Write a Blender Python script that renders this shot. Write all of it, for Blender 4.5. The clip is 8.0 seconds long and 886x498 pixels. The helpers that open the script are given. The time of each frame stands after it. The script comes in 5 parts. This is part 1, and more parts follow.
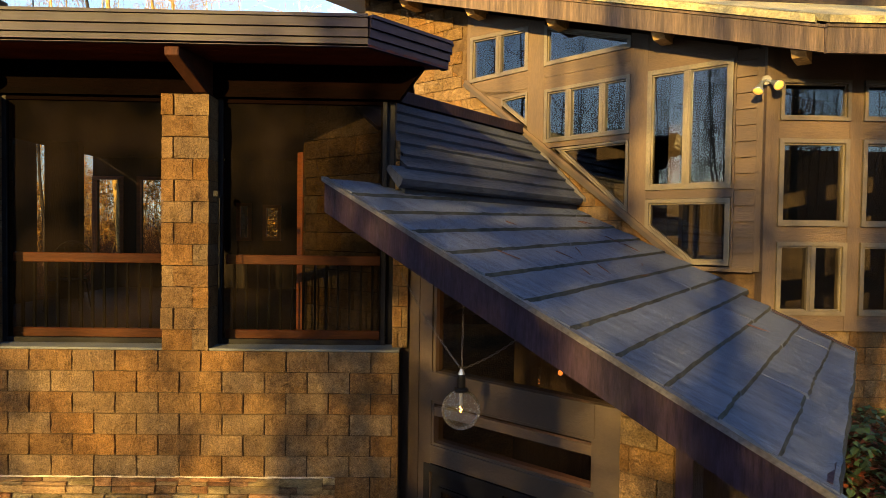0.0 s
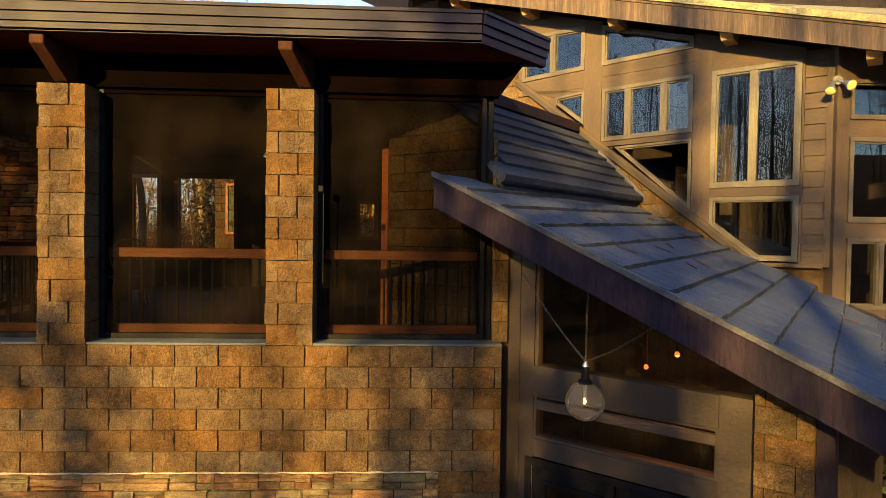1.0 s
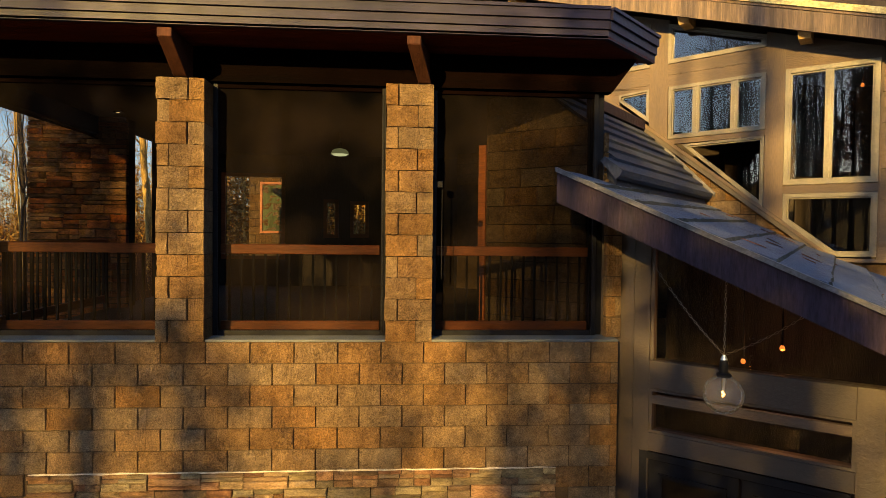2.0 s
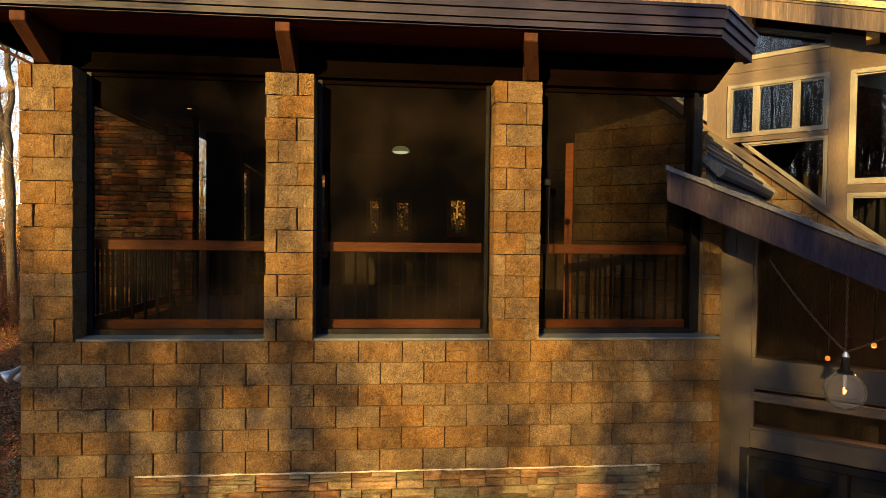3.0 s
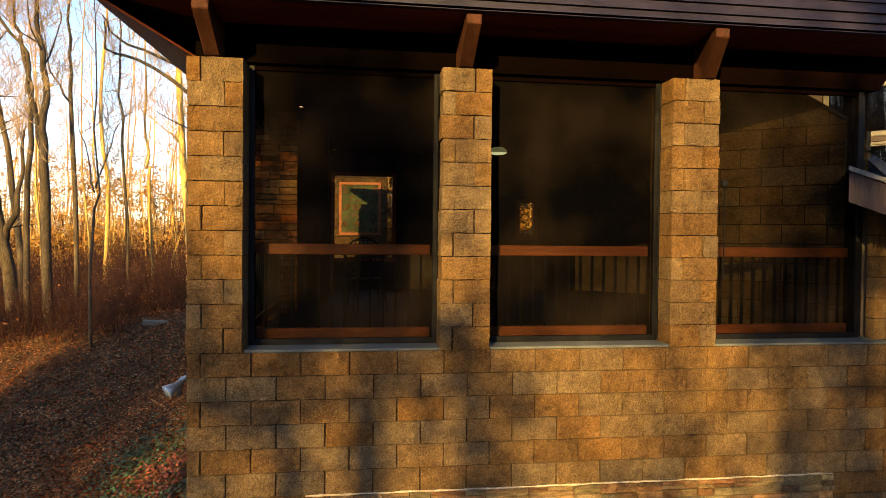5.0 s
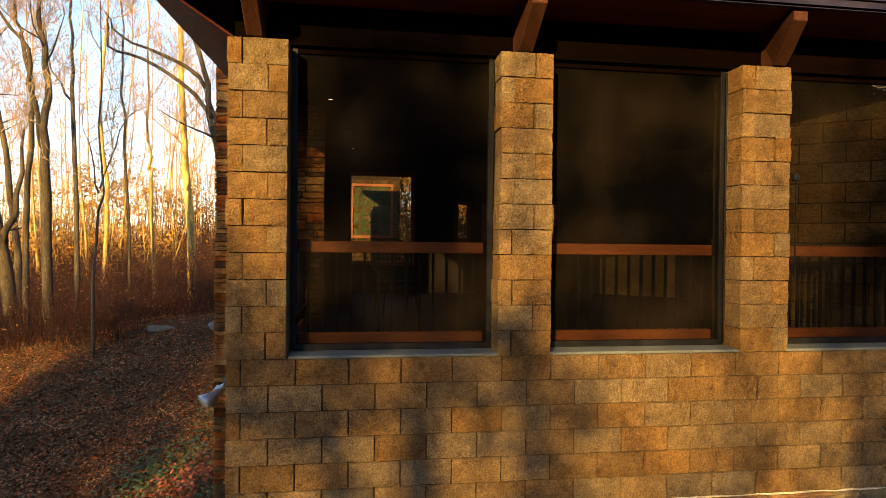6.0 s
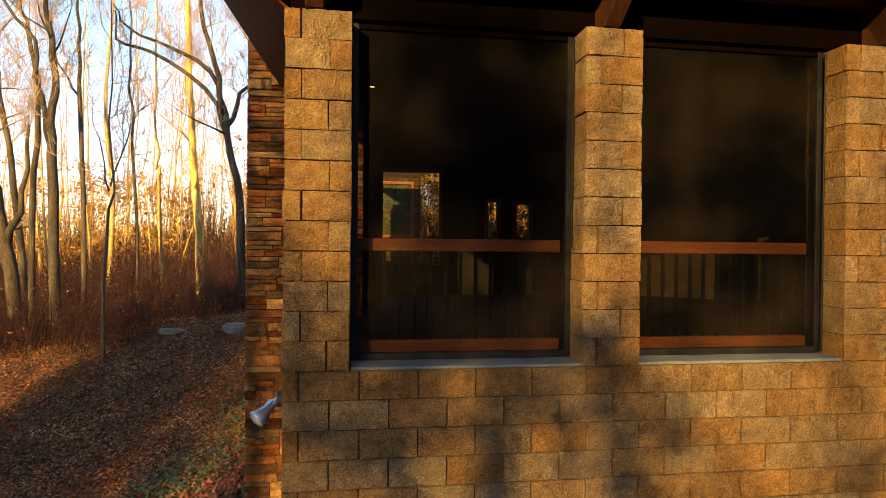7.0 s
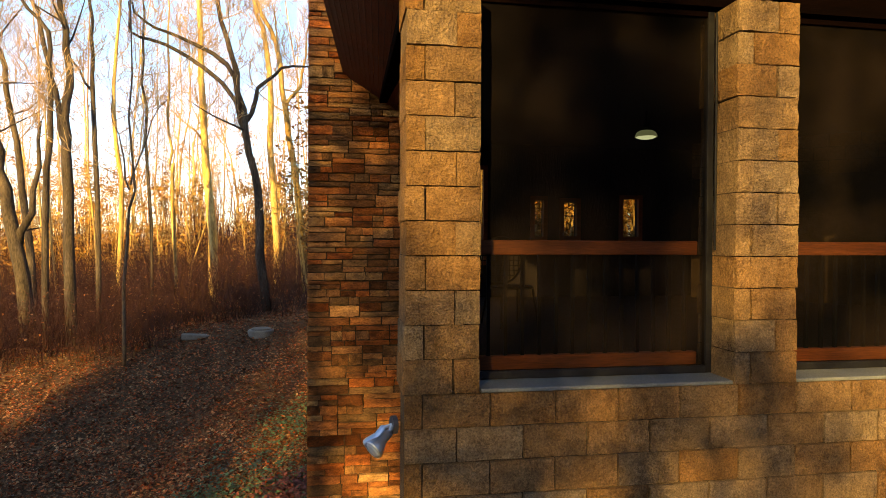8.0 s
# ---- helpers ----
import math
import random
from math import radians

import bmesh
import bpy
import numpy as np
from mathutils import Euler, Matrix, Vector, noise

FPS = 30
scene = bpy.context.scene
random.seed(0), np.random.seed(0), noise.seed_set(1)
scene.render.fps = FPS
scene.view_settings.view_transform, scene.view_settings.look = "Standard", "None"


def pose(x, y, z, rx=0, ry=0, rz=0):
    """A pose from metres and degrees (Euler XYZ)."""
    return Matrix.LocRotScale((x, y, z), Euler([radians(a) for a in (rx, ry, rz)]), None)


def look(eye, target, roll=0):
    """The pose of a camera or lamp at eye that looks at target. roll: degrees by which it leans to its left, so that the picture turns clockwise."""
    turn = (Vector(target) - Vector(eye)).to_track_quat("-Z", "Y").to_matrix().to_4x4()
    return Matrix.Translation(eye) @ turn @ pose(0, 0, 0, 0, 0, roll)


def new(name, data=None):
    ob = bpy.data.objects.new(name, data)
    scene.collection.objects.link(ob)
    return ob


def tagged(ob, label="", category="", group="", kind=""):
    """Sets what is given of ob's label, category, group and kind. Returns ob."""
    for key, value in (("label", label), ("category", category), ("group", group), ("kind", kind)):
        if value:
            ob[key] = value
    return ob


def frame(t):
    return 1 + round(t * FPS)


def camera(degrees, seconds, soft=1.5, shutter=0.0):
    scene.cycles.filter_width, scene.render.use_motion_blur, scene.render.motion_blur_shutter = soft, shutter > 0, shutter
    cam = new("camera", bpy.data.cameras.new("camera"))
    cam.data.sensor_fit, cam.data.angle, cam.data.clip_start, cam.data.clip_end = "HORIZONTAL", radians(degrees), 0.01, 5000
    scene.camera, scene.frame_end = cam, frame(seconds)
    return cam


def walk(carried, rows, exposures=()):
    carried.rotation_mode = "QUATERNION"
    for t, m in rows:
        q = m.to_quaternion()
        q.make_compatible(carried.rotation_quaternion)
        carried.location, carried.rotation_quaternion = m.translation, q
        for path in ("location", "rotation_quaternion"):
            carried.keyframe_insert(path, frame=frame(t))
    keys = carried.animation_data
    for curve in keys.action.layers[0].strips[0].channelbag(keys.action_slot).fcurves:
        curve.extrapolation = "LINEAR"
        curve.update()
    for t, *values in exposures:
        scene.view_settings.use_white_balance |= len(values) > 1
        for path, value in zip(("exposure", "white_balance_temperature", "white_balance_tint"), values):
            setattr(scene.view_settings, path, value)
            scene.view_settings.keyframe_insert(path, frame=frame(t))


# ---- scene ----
cam = camera(72.0, 8.0, soft=0.8)
PATH = [
    (0, (6.76, -5.863, 4.359), (6.796, -3.864, 4.306), 0.8),
    (0.5, (6.219, -5.875, 4.326), (6.284, -3.876, 4.275), 0.8),
    (1, (5.6, -5.873, 4.277), (5.692, -3.875, 4.231), 0.8),
    (1.5, (4.945, -5.852, 4.24), (5.061, -3.856, 4.196), 0.7),
    (3, (3.18, -5.684, 4.198), (3.366, -3.694, 4.149), 0.7),
    (3.5, (2.636, -5.635, 4.186), (2.84, -3.646, 4.138), 0.7),
    (4, (2.141, -5.537, 4.182), (2.366, -3.55, 4.138), 0.7),
    (4.5, (1.736, -5.404, 4.197), (1.977, -3.419, 4.153), 0.6),
    (6, (0.948, -4.791, 4.093), (1.231, -2.811, 4.077), 0.6),
    (6.5, (0.718, -4.504, 4.076), (1.006, -2.525, 4.062), 0.6),
    (7, (0.444, -4.207, 4.065), (0.737, -2.228, 4.051), 0.6),
    (7.5, (0.02, -3.844, 4.078), (0.327, -1.868, 4.062), 0.4),
    (8, (-0.361, -3.541, 4.087), (-0.043, -1.566, 4.068), 0.3),
]
walk(cam, [(t, look(eye, target, roll)) for t, eye, target, roll in PATH])

# ---- world, sun, exposure ----
SUN_DIR = Vector((-0.43, -0.90, 0.277)).normalized()
world = bpy.data.worlds.new("sky")
scene.world = world
world.use_nodes = True
wn, wl = world.node_tree.nodes, world.node_tree.links
sky = wn.new("ShaderNodeTexSky")
sky.sky_type = "NISHITA"
sky.sun_disc = False
sky.sun_elevation = math.asin(SUN_DIR.z)
sky.sun_rotation = math.atan2(SUN_DIR.x, SUN_DIR.y)
sky.altitude, sky.air_density, sky.dust_density, sky.ozone_density = 200, 1.0, 0.6, 2.2
wn["Background"].inputs[1].default_value = 0.275
wl.new(sky.outputs[0], wn["Background"].inputs[0])
sun = new("sun", bpy.data.lights.new("sun", "SUN"))
sun.data.energy, sun.data.angle, sun.data.color = 15.5, radians(0.53), (1.0, 0.635, 0.165)
sun.matrix_world = look(SUN_DIR * 60, (0, 0, 0))
scene.view_settings.exposure = 0.9


# ---- materials ----
def mat(name, a, b, scale=6.0, rough=0.8, bump=0.25, fine=60.0, vary=0.25, metal=0.0, stretch=(1, 1, 1), grain=0.35, spec=0.5, hue=0.0, island=False, depth=0.03):
    """Two-scale noise material; pieces differ by their random number."""
    m = bpy.data.materials.new(name)
    m.use_nodes = True
    n, k = m.node_tree.nodes, m.node_tree.links
    bsdf = n["Principled BSDF"]
    tex = n.new("ShaderNodeTexCoord")
    info = n.new("ShaderNodeObjectInfo")
    shift = n.new("ShaderNodeVectorMath"); shift.operation = "MULTIPLY_ADD"
    comb = n.new("ShaderNodeCombineXYZ")
    for i in range(3):
        k.new(info.outputs["Random"], comb.inputs[i])
    shift.inputs[1].default_value = (37.0, 53.0, 71.0)
    k.new(comb.outputs[0], shift.inputs[0]); k.new(tex.outputs["Object"], shift.inputs[2])
    mp = n.new("ShaderNodeMapping")
    mp.inputs["Scale"].default_value = stretch
    k.new(shift.outputs[0], mp.inputs[0])
    big = n.new("ShaderNodeTexNoise"); big.inputs["Scale"].default_value = scale; big.inputs["Detail"].default_value = 5
    small = n.new("ShaderNodeTexNoise"); small.inputs["Scale"].default_value = fine; small.inputs["Detail"].default_value = 7
    small.inputs["Roughness"].default_value = 0.65
    k.new(mp.outputs[0], big.inputs["Vector"]); k.new(mp.outputs[0], small.inputs["Vector"])
    ramp = n.new("ShaderNodeValToRGB")
    ramp.color_ramp.elements[0].position, ramp.color_ramp.elements[1].position = 0.32, 0.68
    ramp.color_ramp.elements[0].color, ramp.color_ramp.elements[1].color = (*a, 1), (*b, 1)
    k.new(big.outputs[0], ramp.inputs[0])
    gr = n.new("ShaderNodeMapRange")
    gr.inputs["From Min"].default_value, gr.inputs["From Max"].default_value = 0.3, 0.7
    gr.inputs["To Min"].default_value, gr.inputs["To Max"].default_value = 1 - grain, 1 + grain
    k.new(small.outputs[0], gr.inputs["Value"])
    rv = n.new("ShaderNodeMapRange")
    rv.inputs["To Min"].default_value, rv.inputs["To Max"].default_value = 1 - vary, 1 + vary
    each = n.new("ShaderNodeNewGeometry").outputs["Random Per Island"] if island else info.outputs["Random"]
    k.new(each, rv.inputs["Value"])
    mul = n.new("ShaderNodeMath"); mul.operation = "MULTIPLY"
    k.new(gr.outputs[0], mul.inputs[0]); k.new(rv.outputs[0], mul.inputs[1])
    hsv = n.new("ShaderNodeHueSaturation")
    k.new(ramp.outputs[0], hsv.inputs["Color"]); k.new(mul.outputs[0], hsv.inputs["Value"])
    if hue:
        wob = n.new("ShaderNodeMath"); wob.operation = "MULTIPLY_ADD"
        wrap = n.new("ShaderNodeMath"); wrap.operation = "FRACT"
        seven = n.new("ShaderNodeMath"); seven.operation = "MULTIPLY"; seven.inputs[1].default_value = 7.31
        k.new(each, seven.inputs[0]); k.new(seven.outputs[0], wrap.inputs[0])
        wob.inputs[1].default_value, wob.inputs[2].default_value = 2 * hue, 0.5 - hue
        k.new(wrap.outputs[0], wob.inputs[0]); k.new(wob.outputs[0], hsv.inputs["Hue"])
        sat = n.new("ShaderNodeMath"); sat.operation = "MULTIPLY_ADD"
        sat.inputs[1].default_value, sat.inputs[2].default_value = -12 * hue, 1 + 5 * hue
        k.new(wrap.outputs[0], sat.inputs[0]); k.new(sat.outputs[0], hsv.inputs["Saturation"])
    k.new(hsv.outputs[0], bsdf.inputs["Base Color"])
    rr = n.new("ShaderNodeMapRange")
    rr.inputs["To Min"].default_value, rr.inputs["To Max"].default_value = max(0.02, rough - 0.12), min(1, rough + 0.1)
    k.new(big.outputs[0], rr.inputs["Value"]); k.new(rr.outputs[0], bsdf.inputs["Roughness"])
    bsdf.inputs["Metallic"].default_value = metal
    bsdf.inputs["Specular IOR Level"].default_value = spec
    if bump:
        bp = n.new("ShaderNodeBump"); bp.inputs["Strength"].default_value = bump; bp.inputs["Distance"].default_value = depth
        k.new(small.outputs[0], bp.inputs["Height"]); k.new(bp.outputs[0], bsdf.inputs["Normal"])
    return m


def plain(name, colour, rough=0.5, metal=0.0, emit=0.0):
    m = bpy.data.materials.new(name)
    m.use_nodes = True
    b = m.node_tree.nodes["Principled BSDF"]
    b.inputs["Base Color"].default_value = (*colour, 1)
    b.inputs["Roughness"].default_value, b.inputs["Metallic"].default_value = rough, metal
    if emit:
        b.inputs["Emission Color"].default_value = (*colour, 1)
        b.inputs["Emission Strength"].default_value = emit
    return m


def glass_mat(name, tint, gloss_rough=0.02, haze=0.0, ior=1.5):
    """A thin pane: what lies behind, tinted, under a Fresnel reflection."""
    m = bpy.data.materials.new(name)
    m.use_nodes = True
    n, k = m.node_tree.nodes, m.node_tree.links
    out = n["Material Output"]
    n.remove(n["Principled BSDF"])
    tr = n.new("ShaderNodeBsdfTransparent"); tr.inputs[0].default_value = (*tint, 1)
    gl = n.new("ShaderNodeBsdfGlossy"); gl.inputs["Roughness"].default_value = gloss_rough
    fr = n.new("ShaderNodeFresnel"); fr.inputs["IOR"].default_value = ior
    mx = n.new("ShaderNodeMixShader")
    k.new(fr.outputs[0], mx.inputs[0]); k.new(tr.outputs[0], mx.inputs[1]); k.new(gl.outputs[0], mx.inputs[2])
    last = mx
    if haze:
        df = n.new("ShaderNodeBsdfDiffuse"); df.inputs[0].default_value = (0.7, 0.7, 0.68, 1)
        last = n.new("ShaderNodeMixShader"); last.inputs[0].default_value = haze
        k.new(mx.outputs[0], last.inputs[1]); k.new(df.outputs[0], last.inputs[2])
    k.new(last.outputs[0], out.inputs[0])
    return m


def mesh_screen_mat():
    """Insect mesh: mostly open, its dark threads catch the light; the blotches put dust and smoky sun patches into the
    colour.
    """
    m = bpy.data.materials.new("insect_mesh")
    m.use_nodes = True
    n, k = m.node_tree.nodes, m.node_tree.links
    out = n["Material Output"]
    n.remove(n["Principled BSDF"])
    tr = n.new("ShaderNodeBsdfTransparent")
    df = n.new("ShaderNodeBsdfDiffuse")
    tex = n.new("ShaderNodeTexCoord")
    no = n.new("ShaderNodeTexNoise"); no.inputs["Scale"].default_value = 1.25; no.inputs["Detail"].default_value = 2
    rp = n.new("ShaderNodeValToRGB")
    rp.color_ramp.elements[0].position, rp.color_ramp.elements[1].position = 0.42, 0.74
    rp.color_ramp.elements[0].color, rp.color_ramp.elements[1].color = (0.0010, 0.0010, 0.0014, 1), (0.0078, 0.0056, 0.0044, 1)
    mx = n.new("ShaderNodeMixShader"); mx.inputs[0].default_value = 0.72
    k.new(tex.outputs["Object"], no.inputs["Vector"]); k.new(no.outputs[0], rp.inputs[0]); k.new(rp.outputs[0], df.inputs[0])
    k.new(tr.outputs[0], mx.inputs[1]); k.new(df.outputs[0], mx.inputs[2]); k.new(mx.outputs[0], out.inputs[0])
    return m


def block_mat():
    """Split-face concrete block: coarse sandy aggregate, pale and dark grit, soft stains, each block of its own tone."""
    m = bpy.data.materials.new("split_face_block")
    m.use_nodes = True
    n, k = m.node_tree.nodes, m.node_tree.links
    bsdf = n["Principled BSDF"]
    bsdf.inputs["Specular IOR Level"].default_value, bsdf.inputs["Roughness"].default_value = 0.1, 0.93
    tex, info = n.new("ShaderNodeTexCoord"), n.new("ShaderNodeObjectInfo")
    geo = n.new("ShaderNodeNewGeometry")
    comb = n.new("ShaderNodeCombineXYZ")
    for i in range(3):
        k.new(info.outputs["Random"], comb.inputs[i])
    shift = n.new("ShaderNodeVectorMath"); shift.operation = "MULTIPLY_ADD"
    shift.inputs[1].default_value = (37.0, 53.0, 71.0)
    k.new(comb.outputs[0], shift.inputs[0]); k.new(geo.outputs["Position"], shift.inputs[2])

    def noise_tex(scale, detail, vec, rough=0.6):
        t = n.new("ShaderNodeTexNoise")
        t.inputs["Scale"].default_value, t.inputs["Detail"].default_value, t.inputs["Roughness"].default_value = scale, detail, rough
        k.new(vec, t.inputs["Vector"])
        return t.outputs[0]

    def ramped(val, a, b, lo, hi):
        r = n.new("ShaderNodeMapRange")
        r.inputs["From Min"].default_value, r.inputs["From Max"].default_value = a, b
        r.inputs["To Min"].default_value, r.inputs["To Max"].default_value = lo, hi
        k.new(val, r.inputs["Value"])
        return r.outputs[0]

    def mult(a, b):
        r = n.new("ShaderNodeMath"); r.operation = "MULTIPLY"
        k.new(a, r.inputs[0]); k.new(b, r.inputs[1])
        return r.outputs[0]

    stain = noise_tex(2.3, 4, geo.outputs["Position"])
    patch = noise_tex(9.0, 4, shift.outputs[0])
    grit = noise_tex(85.0, 3, shift.outputs[0], 0.7)
    lump = noise_tex(24.0, 5, shift.outputs[0], 0.6)
    ramp = n.new("ShaderNodeValToRGB")
    ramp.color_ramp.elements[0].position, ramp.color_ramp.elements[1].position = 0.3, 0.7
    ramp.color_ramp.elements[0].color, ramp.color_ramp.elements[1].color = (0.106, 0.061, 0.0268, 1), (0.184, 0.1135, 0.0515, 1)
    k.new(patch, ramp.inputs[0])
    value = mult(mult(ramped(grit, 0.34, 0.66, 0.62, 1.38), ramped(lump, 0.3, 0.7, 0.86, 1.14)), mult(ramped(stain, 0.3, 0.7, 0.86, 1.14), ramped(info.outputs["Random"], 0, 1, 0.86, 1.14)))
    hsv = n.new("ShaderNodeHueSaturation")
    wrap = n.new("ShaderNodeMath"); wrap.operation = "FRACT"
    seven = n.new("ShaderNodeMath"); seven.operation = "MULTIPLY"; seven.inputs[1].default_value = 7.31
    k.new(info.outputs["Random"], seven.inputs[0]); k.new(seven.outputs[0], wrap.inputs[0])
    k.new(ramped(wrap.outputs[0], 0, 1, 0.494, 0.506), hsv.inputs["Hue"])
    k.new(ramped(wrap.outputs[0], 0, 1, 1.12, 0.8), hsv.inputs["Saturation"])
    k.new(ramp.outputs[0], hsv.inputs["Color"]); k.new(value, hsv.inputs["Value"])
    k.new(hsv.outputs[0], bsdf.inputs["Base Color"])
    height = n.new("ShaderNodeMath"); height.operation = "MULTIPLY_ADD"
    height.inputs[1].default_value = 1.6
    k.new(lump, height.inputs[0]); k.new(grit, height.inputs[2])
    bp = n.new("ShaderNodeBump"); bp.inputs["Strength"].default_value, bp.inputs["Distance"].default_value = 1.0, 0.045
    k.new(height.outputs[0], bp.inputs["Height"]); k.new(bp.outputs[0], bsdf.inputs["Normal"])
    return m


BLOCK = block_mat()
MORTAR = mat("mortar", (0.036, 0.022, 0.012), (0.07, 0.046, 0.026), 9, 0.95, 0.5, 90, 0.05, grain=0.4, spec=0.1)
LEDGE = mat("ledge_stone", (0.11, 0.046, 0.015), (0.32, 0.138, 0.040), 5, 0.85, 1.0, 38, 0.6, grain=0.55, spec=0.12, stretch=(1, 1, 2.5), hue=0.018, depth=0.05)
SILL = mat("sill_concrete", (0.034, 0.039, 0.045), (0.058, 0.064, 0.072), 6, 0.8, 0.2, 80, 0.05)
PALEMORTAR = mat("pale_mortar", (0.24, 0.20, 0.155), (0.42, 0.36, 0.29), 12, 0.95, 0.5, 90, 0.05, grain=0.4, spec=0.05)
# same stone as LEDGE, with stronger sun put into a paler colour
LIT_LEDGE = mat("lit_ledge_stone", (0.12, 0.074, 0.037), (0.29, 0.19, 0.095), 5, 0.85, 1.0, 38, 0.4, grain=0.5, spec=0.12, stretch=(1, 1, 2.5), hue=0.026, depth=0.05)
SLATE = mat("roof_tile", (0.026, 0.034, 0.062), (0.066, 0.082, 0.130), 5.0, 0.6, 0.8, 46, 0.12, stretch=(0.18, 2.6, 1), grain=0.6, spec=0.25, depth=0.035)
STEEP = mat("steep_roof_tile", (0.015, 0.019, 0.033), (0.036, 0.043, 0.064), 3.0, 0.55, 0.6, 22, 0.2, stretch=(2.2, 0.3, 1), grain=0.4, spec=0.12)
RAKE = mat("rake_board", (0.008, 0.006, 0.015), (0.021, 0.012, 0.021), 2.6, 0.55, 0.25, 30, 0.05, stretch=(2, 1, 0.25), grain=0.5, spec=0.12)
METAL_EDGE = mat("drip_edge", (0.03, 0.03, 0.038), (0.065, 0.062, 0.072), 5, 0.5, 0.2, 40, 0.05, metal=0.2, grain=0.45)
FASCIA = mat("porch_fascia", (0.0045, 0.0048, 0.017), (0.0118, 0.0098, 0.027), 1.6, 0.55, 0.12, 20, 0.05, stretch=(0.3, 1, 1), grain=0.4, spec=0.15)
SOFFIT = mat("stained_soffit", (0.048, 0.011, 0.005), (0.092, 0.022, 0.010), 2.0, 0.6, 0.25, 30, 0.05, stretch=(0.3, 3, 3), grain=0.35, spec=0.12)
# red stain taken down to near-black: the eave's shade is in the colour
HEADER = mat("header_stain_in_eave_shade", (0.0006, 0.00025, 0.0002), (0.0016, 0.0005, 0.0004), 2.0, 0.8, 0.2, 30, 0.05, stretch=(0.3, 3, 3), grain=0.3, spec=0.01)
BRACKET = mat("weathered_bracket", (0.018, 0.0068, 0.0042), (0.040, 0.0145, 0.0085), 4.0, 0.7, 0.3, 40, 0.1, stretch=(3, 0.4, 1), grain=0.5, spec=0.08)
RAIL = mat("stained_rail", (0.22, 0.055, 0.011), (0.36, 0.10, 0.02), 4.0, 0.5, 0.25, 40, 0.08, stretch=(0.25, 3, 3), grain=0.4)
# dimness of rooms and undersides is put into this near-black wood
DARKWOOD = mat("shade_dark_wood", (0.014, 0.011, 0.0105), (0.03, 0.022, 0.02), 3.0, 0.6, 0.3, 30, 0.1, stretch=(3, 3, 0.3), spec=0.1)
BLACK = mat("black_metal", (0.0032, 0.0032, 0.0045), (0.0075, 0.0075, 0.009), 8, 0.5, 0.1, 60, 0.1, spec=0.06)
TAN = mat("tan_wood", (0.033, 0.0195, 0.0112), (0.054, 0.033, 0.0195), 2.2, 0.75, 0.3, 34, 0.12, stretch=(0.4, 2.4, 2.4), grain=0.25)
TANV = mat("tan_wood_upright", (0.033, 0.0195, 0.0112), (0.054, 0.033, 0.0195), 2.2, 0.75, 0.3, 34, 0.12, stretch=(2.4, 2.4, 0.35), grain=0.25)
TIMBER = mat("entry_timber", (0.0128, 0.0070, 0.0046), (0.024, 0.0138, 0.0092), 2.0, 0.65, 0.2, 30, 0.06, stretch=(1, 1, 1), grain=0.2)
CREAM = mat("window_frame_paint", (0.046, 0.037, 0.025), (0.070, 0.057, 0.040), 5, 0.5, 0.1, 50, 0.06, grain=0.28)
GREYFASC = mat("weathered_fascia", (0.028, 0.018, 0.0145), (0.092, 0.062, 0.046), 3.2, 0.85, 0.4, 26, 0.2, stretch=(5, 5, 0.22), grain=0.55)
MOSS = mat("mossy_shingle", (0.20, 0.17, 0.085), (0.34, 0.30, 0.15), 6, 0.9, 0.7, 30, 0.2, grain=0.5)
BARK = mat("bark", (0.034, 0.026, 0.019), (0.095, 0.072, 0.05), 3.0, 0.9, 1.0, 22, 0.25, stretch=(2, 2, 0.4), grain=0.6, spec=0.1)
# lighter, golden copy of BARK: the low sun is put into its colour
SUNLIT_BARK = mat("sunlit_bark", (0.26, 0.155, 0.045), (0.50, 0.34, 0.12), 3.0, 0.9, 0.8, 22, 0.3, stretch=(2, 2, 0.4), grain=0.6, spec=0.1)
# shade on the tiles' butt faces, put into a darker colour
TILE_EDGE = mat("shaded_tile_edge", (0.014, 0.015, 0.015), (0.04, 0.04, 0.036), 9, 0.9, 0.5, 50, 0.1, spec=0.1)
# twigs likewise carry the gold of the low sun in their colour
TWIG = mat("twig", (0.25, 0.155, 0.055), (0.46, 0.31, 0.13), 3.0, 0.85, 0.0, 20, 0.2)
BRUSHSTEM = mat("brush_stem", (0.034, 0.0155, 0.0105), (0.085, 0.037, 0.023), 3.0, 0.9, 0.0, 20, 0.2, spec=0.1)
GROUND = mat("leaf_litter_soil", (0.05, 0.027, 0.013), (0.10, 0.056, 0.028), 2.2, 0.95, 1.0, 24, 0.0, grain=0.6, spec=0.1)
LEAF = mat("fallen_leaf", (0.095, 0.035, 0.012), (0.235, 0.092, 0.032), 1.2, 0.85, 0.2, 14, 0.75, grain=0.5, spec=0.1, hue=0.025, island=True)
REDLEAF = mat("red_leaf", (0.10, 0.022, 0.010), (0.18, 0.047, 0.018), 4, 0.7, 0.1, 25, 0.5, island=True)
GREENLEAF = mat("ground_ivy", (0.022, 0.045, 0.016), (0.05, 0.085, 0.026), 4, 0.6, 0.1, 25, 0.5, island=True)
BRUSHLEAF = mat("dry_brush_leaf", (0.12, 0.042, 0.010), (0.26, 0.105, 0.022), 1.5, 0.8, 0.1, 25, 0.5, hue=0.012, island=True)
# golden dry leaf, with low sun also put into its brighter yellow
GOLDLEAF = mat("sunlit_gold_leaf", (0.27, 0.122, 0.015), (0.45, 0.25, 0.038), 1.5, 0.8, 0.1, 25, 0.45, hue=0.015, island=True)
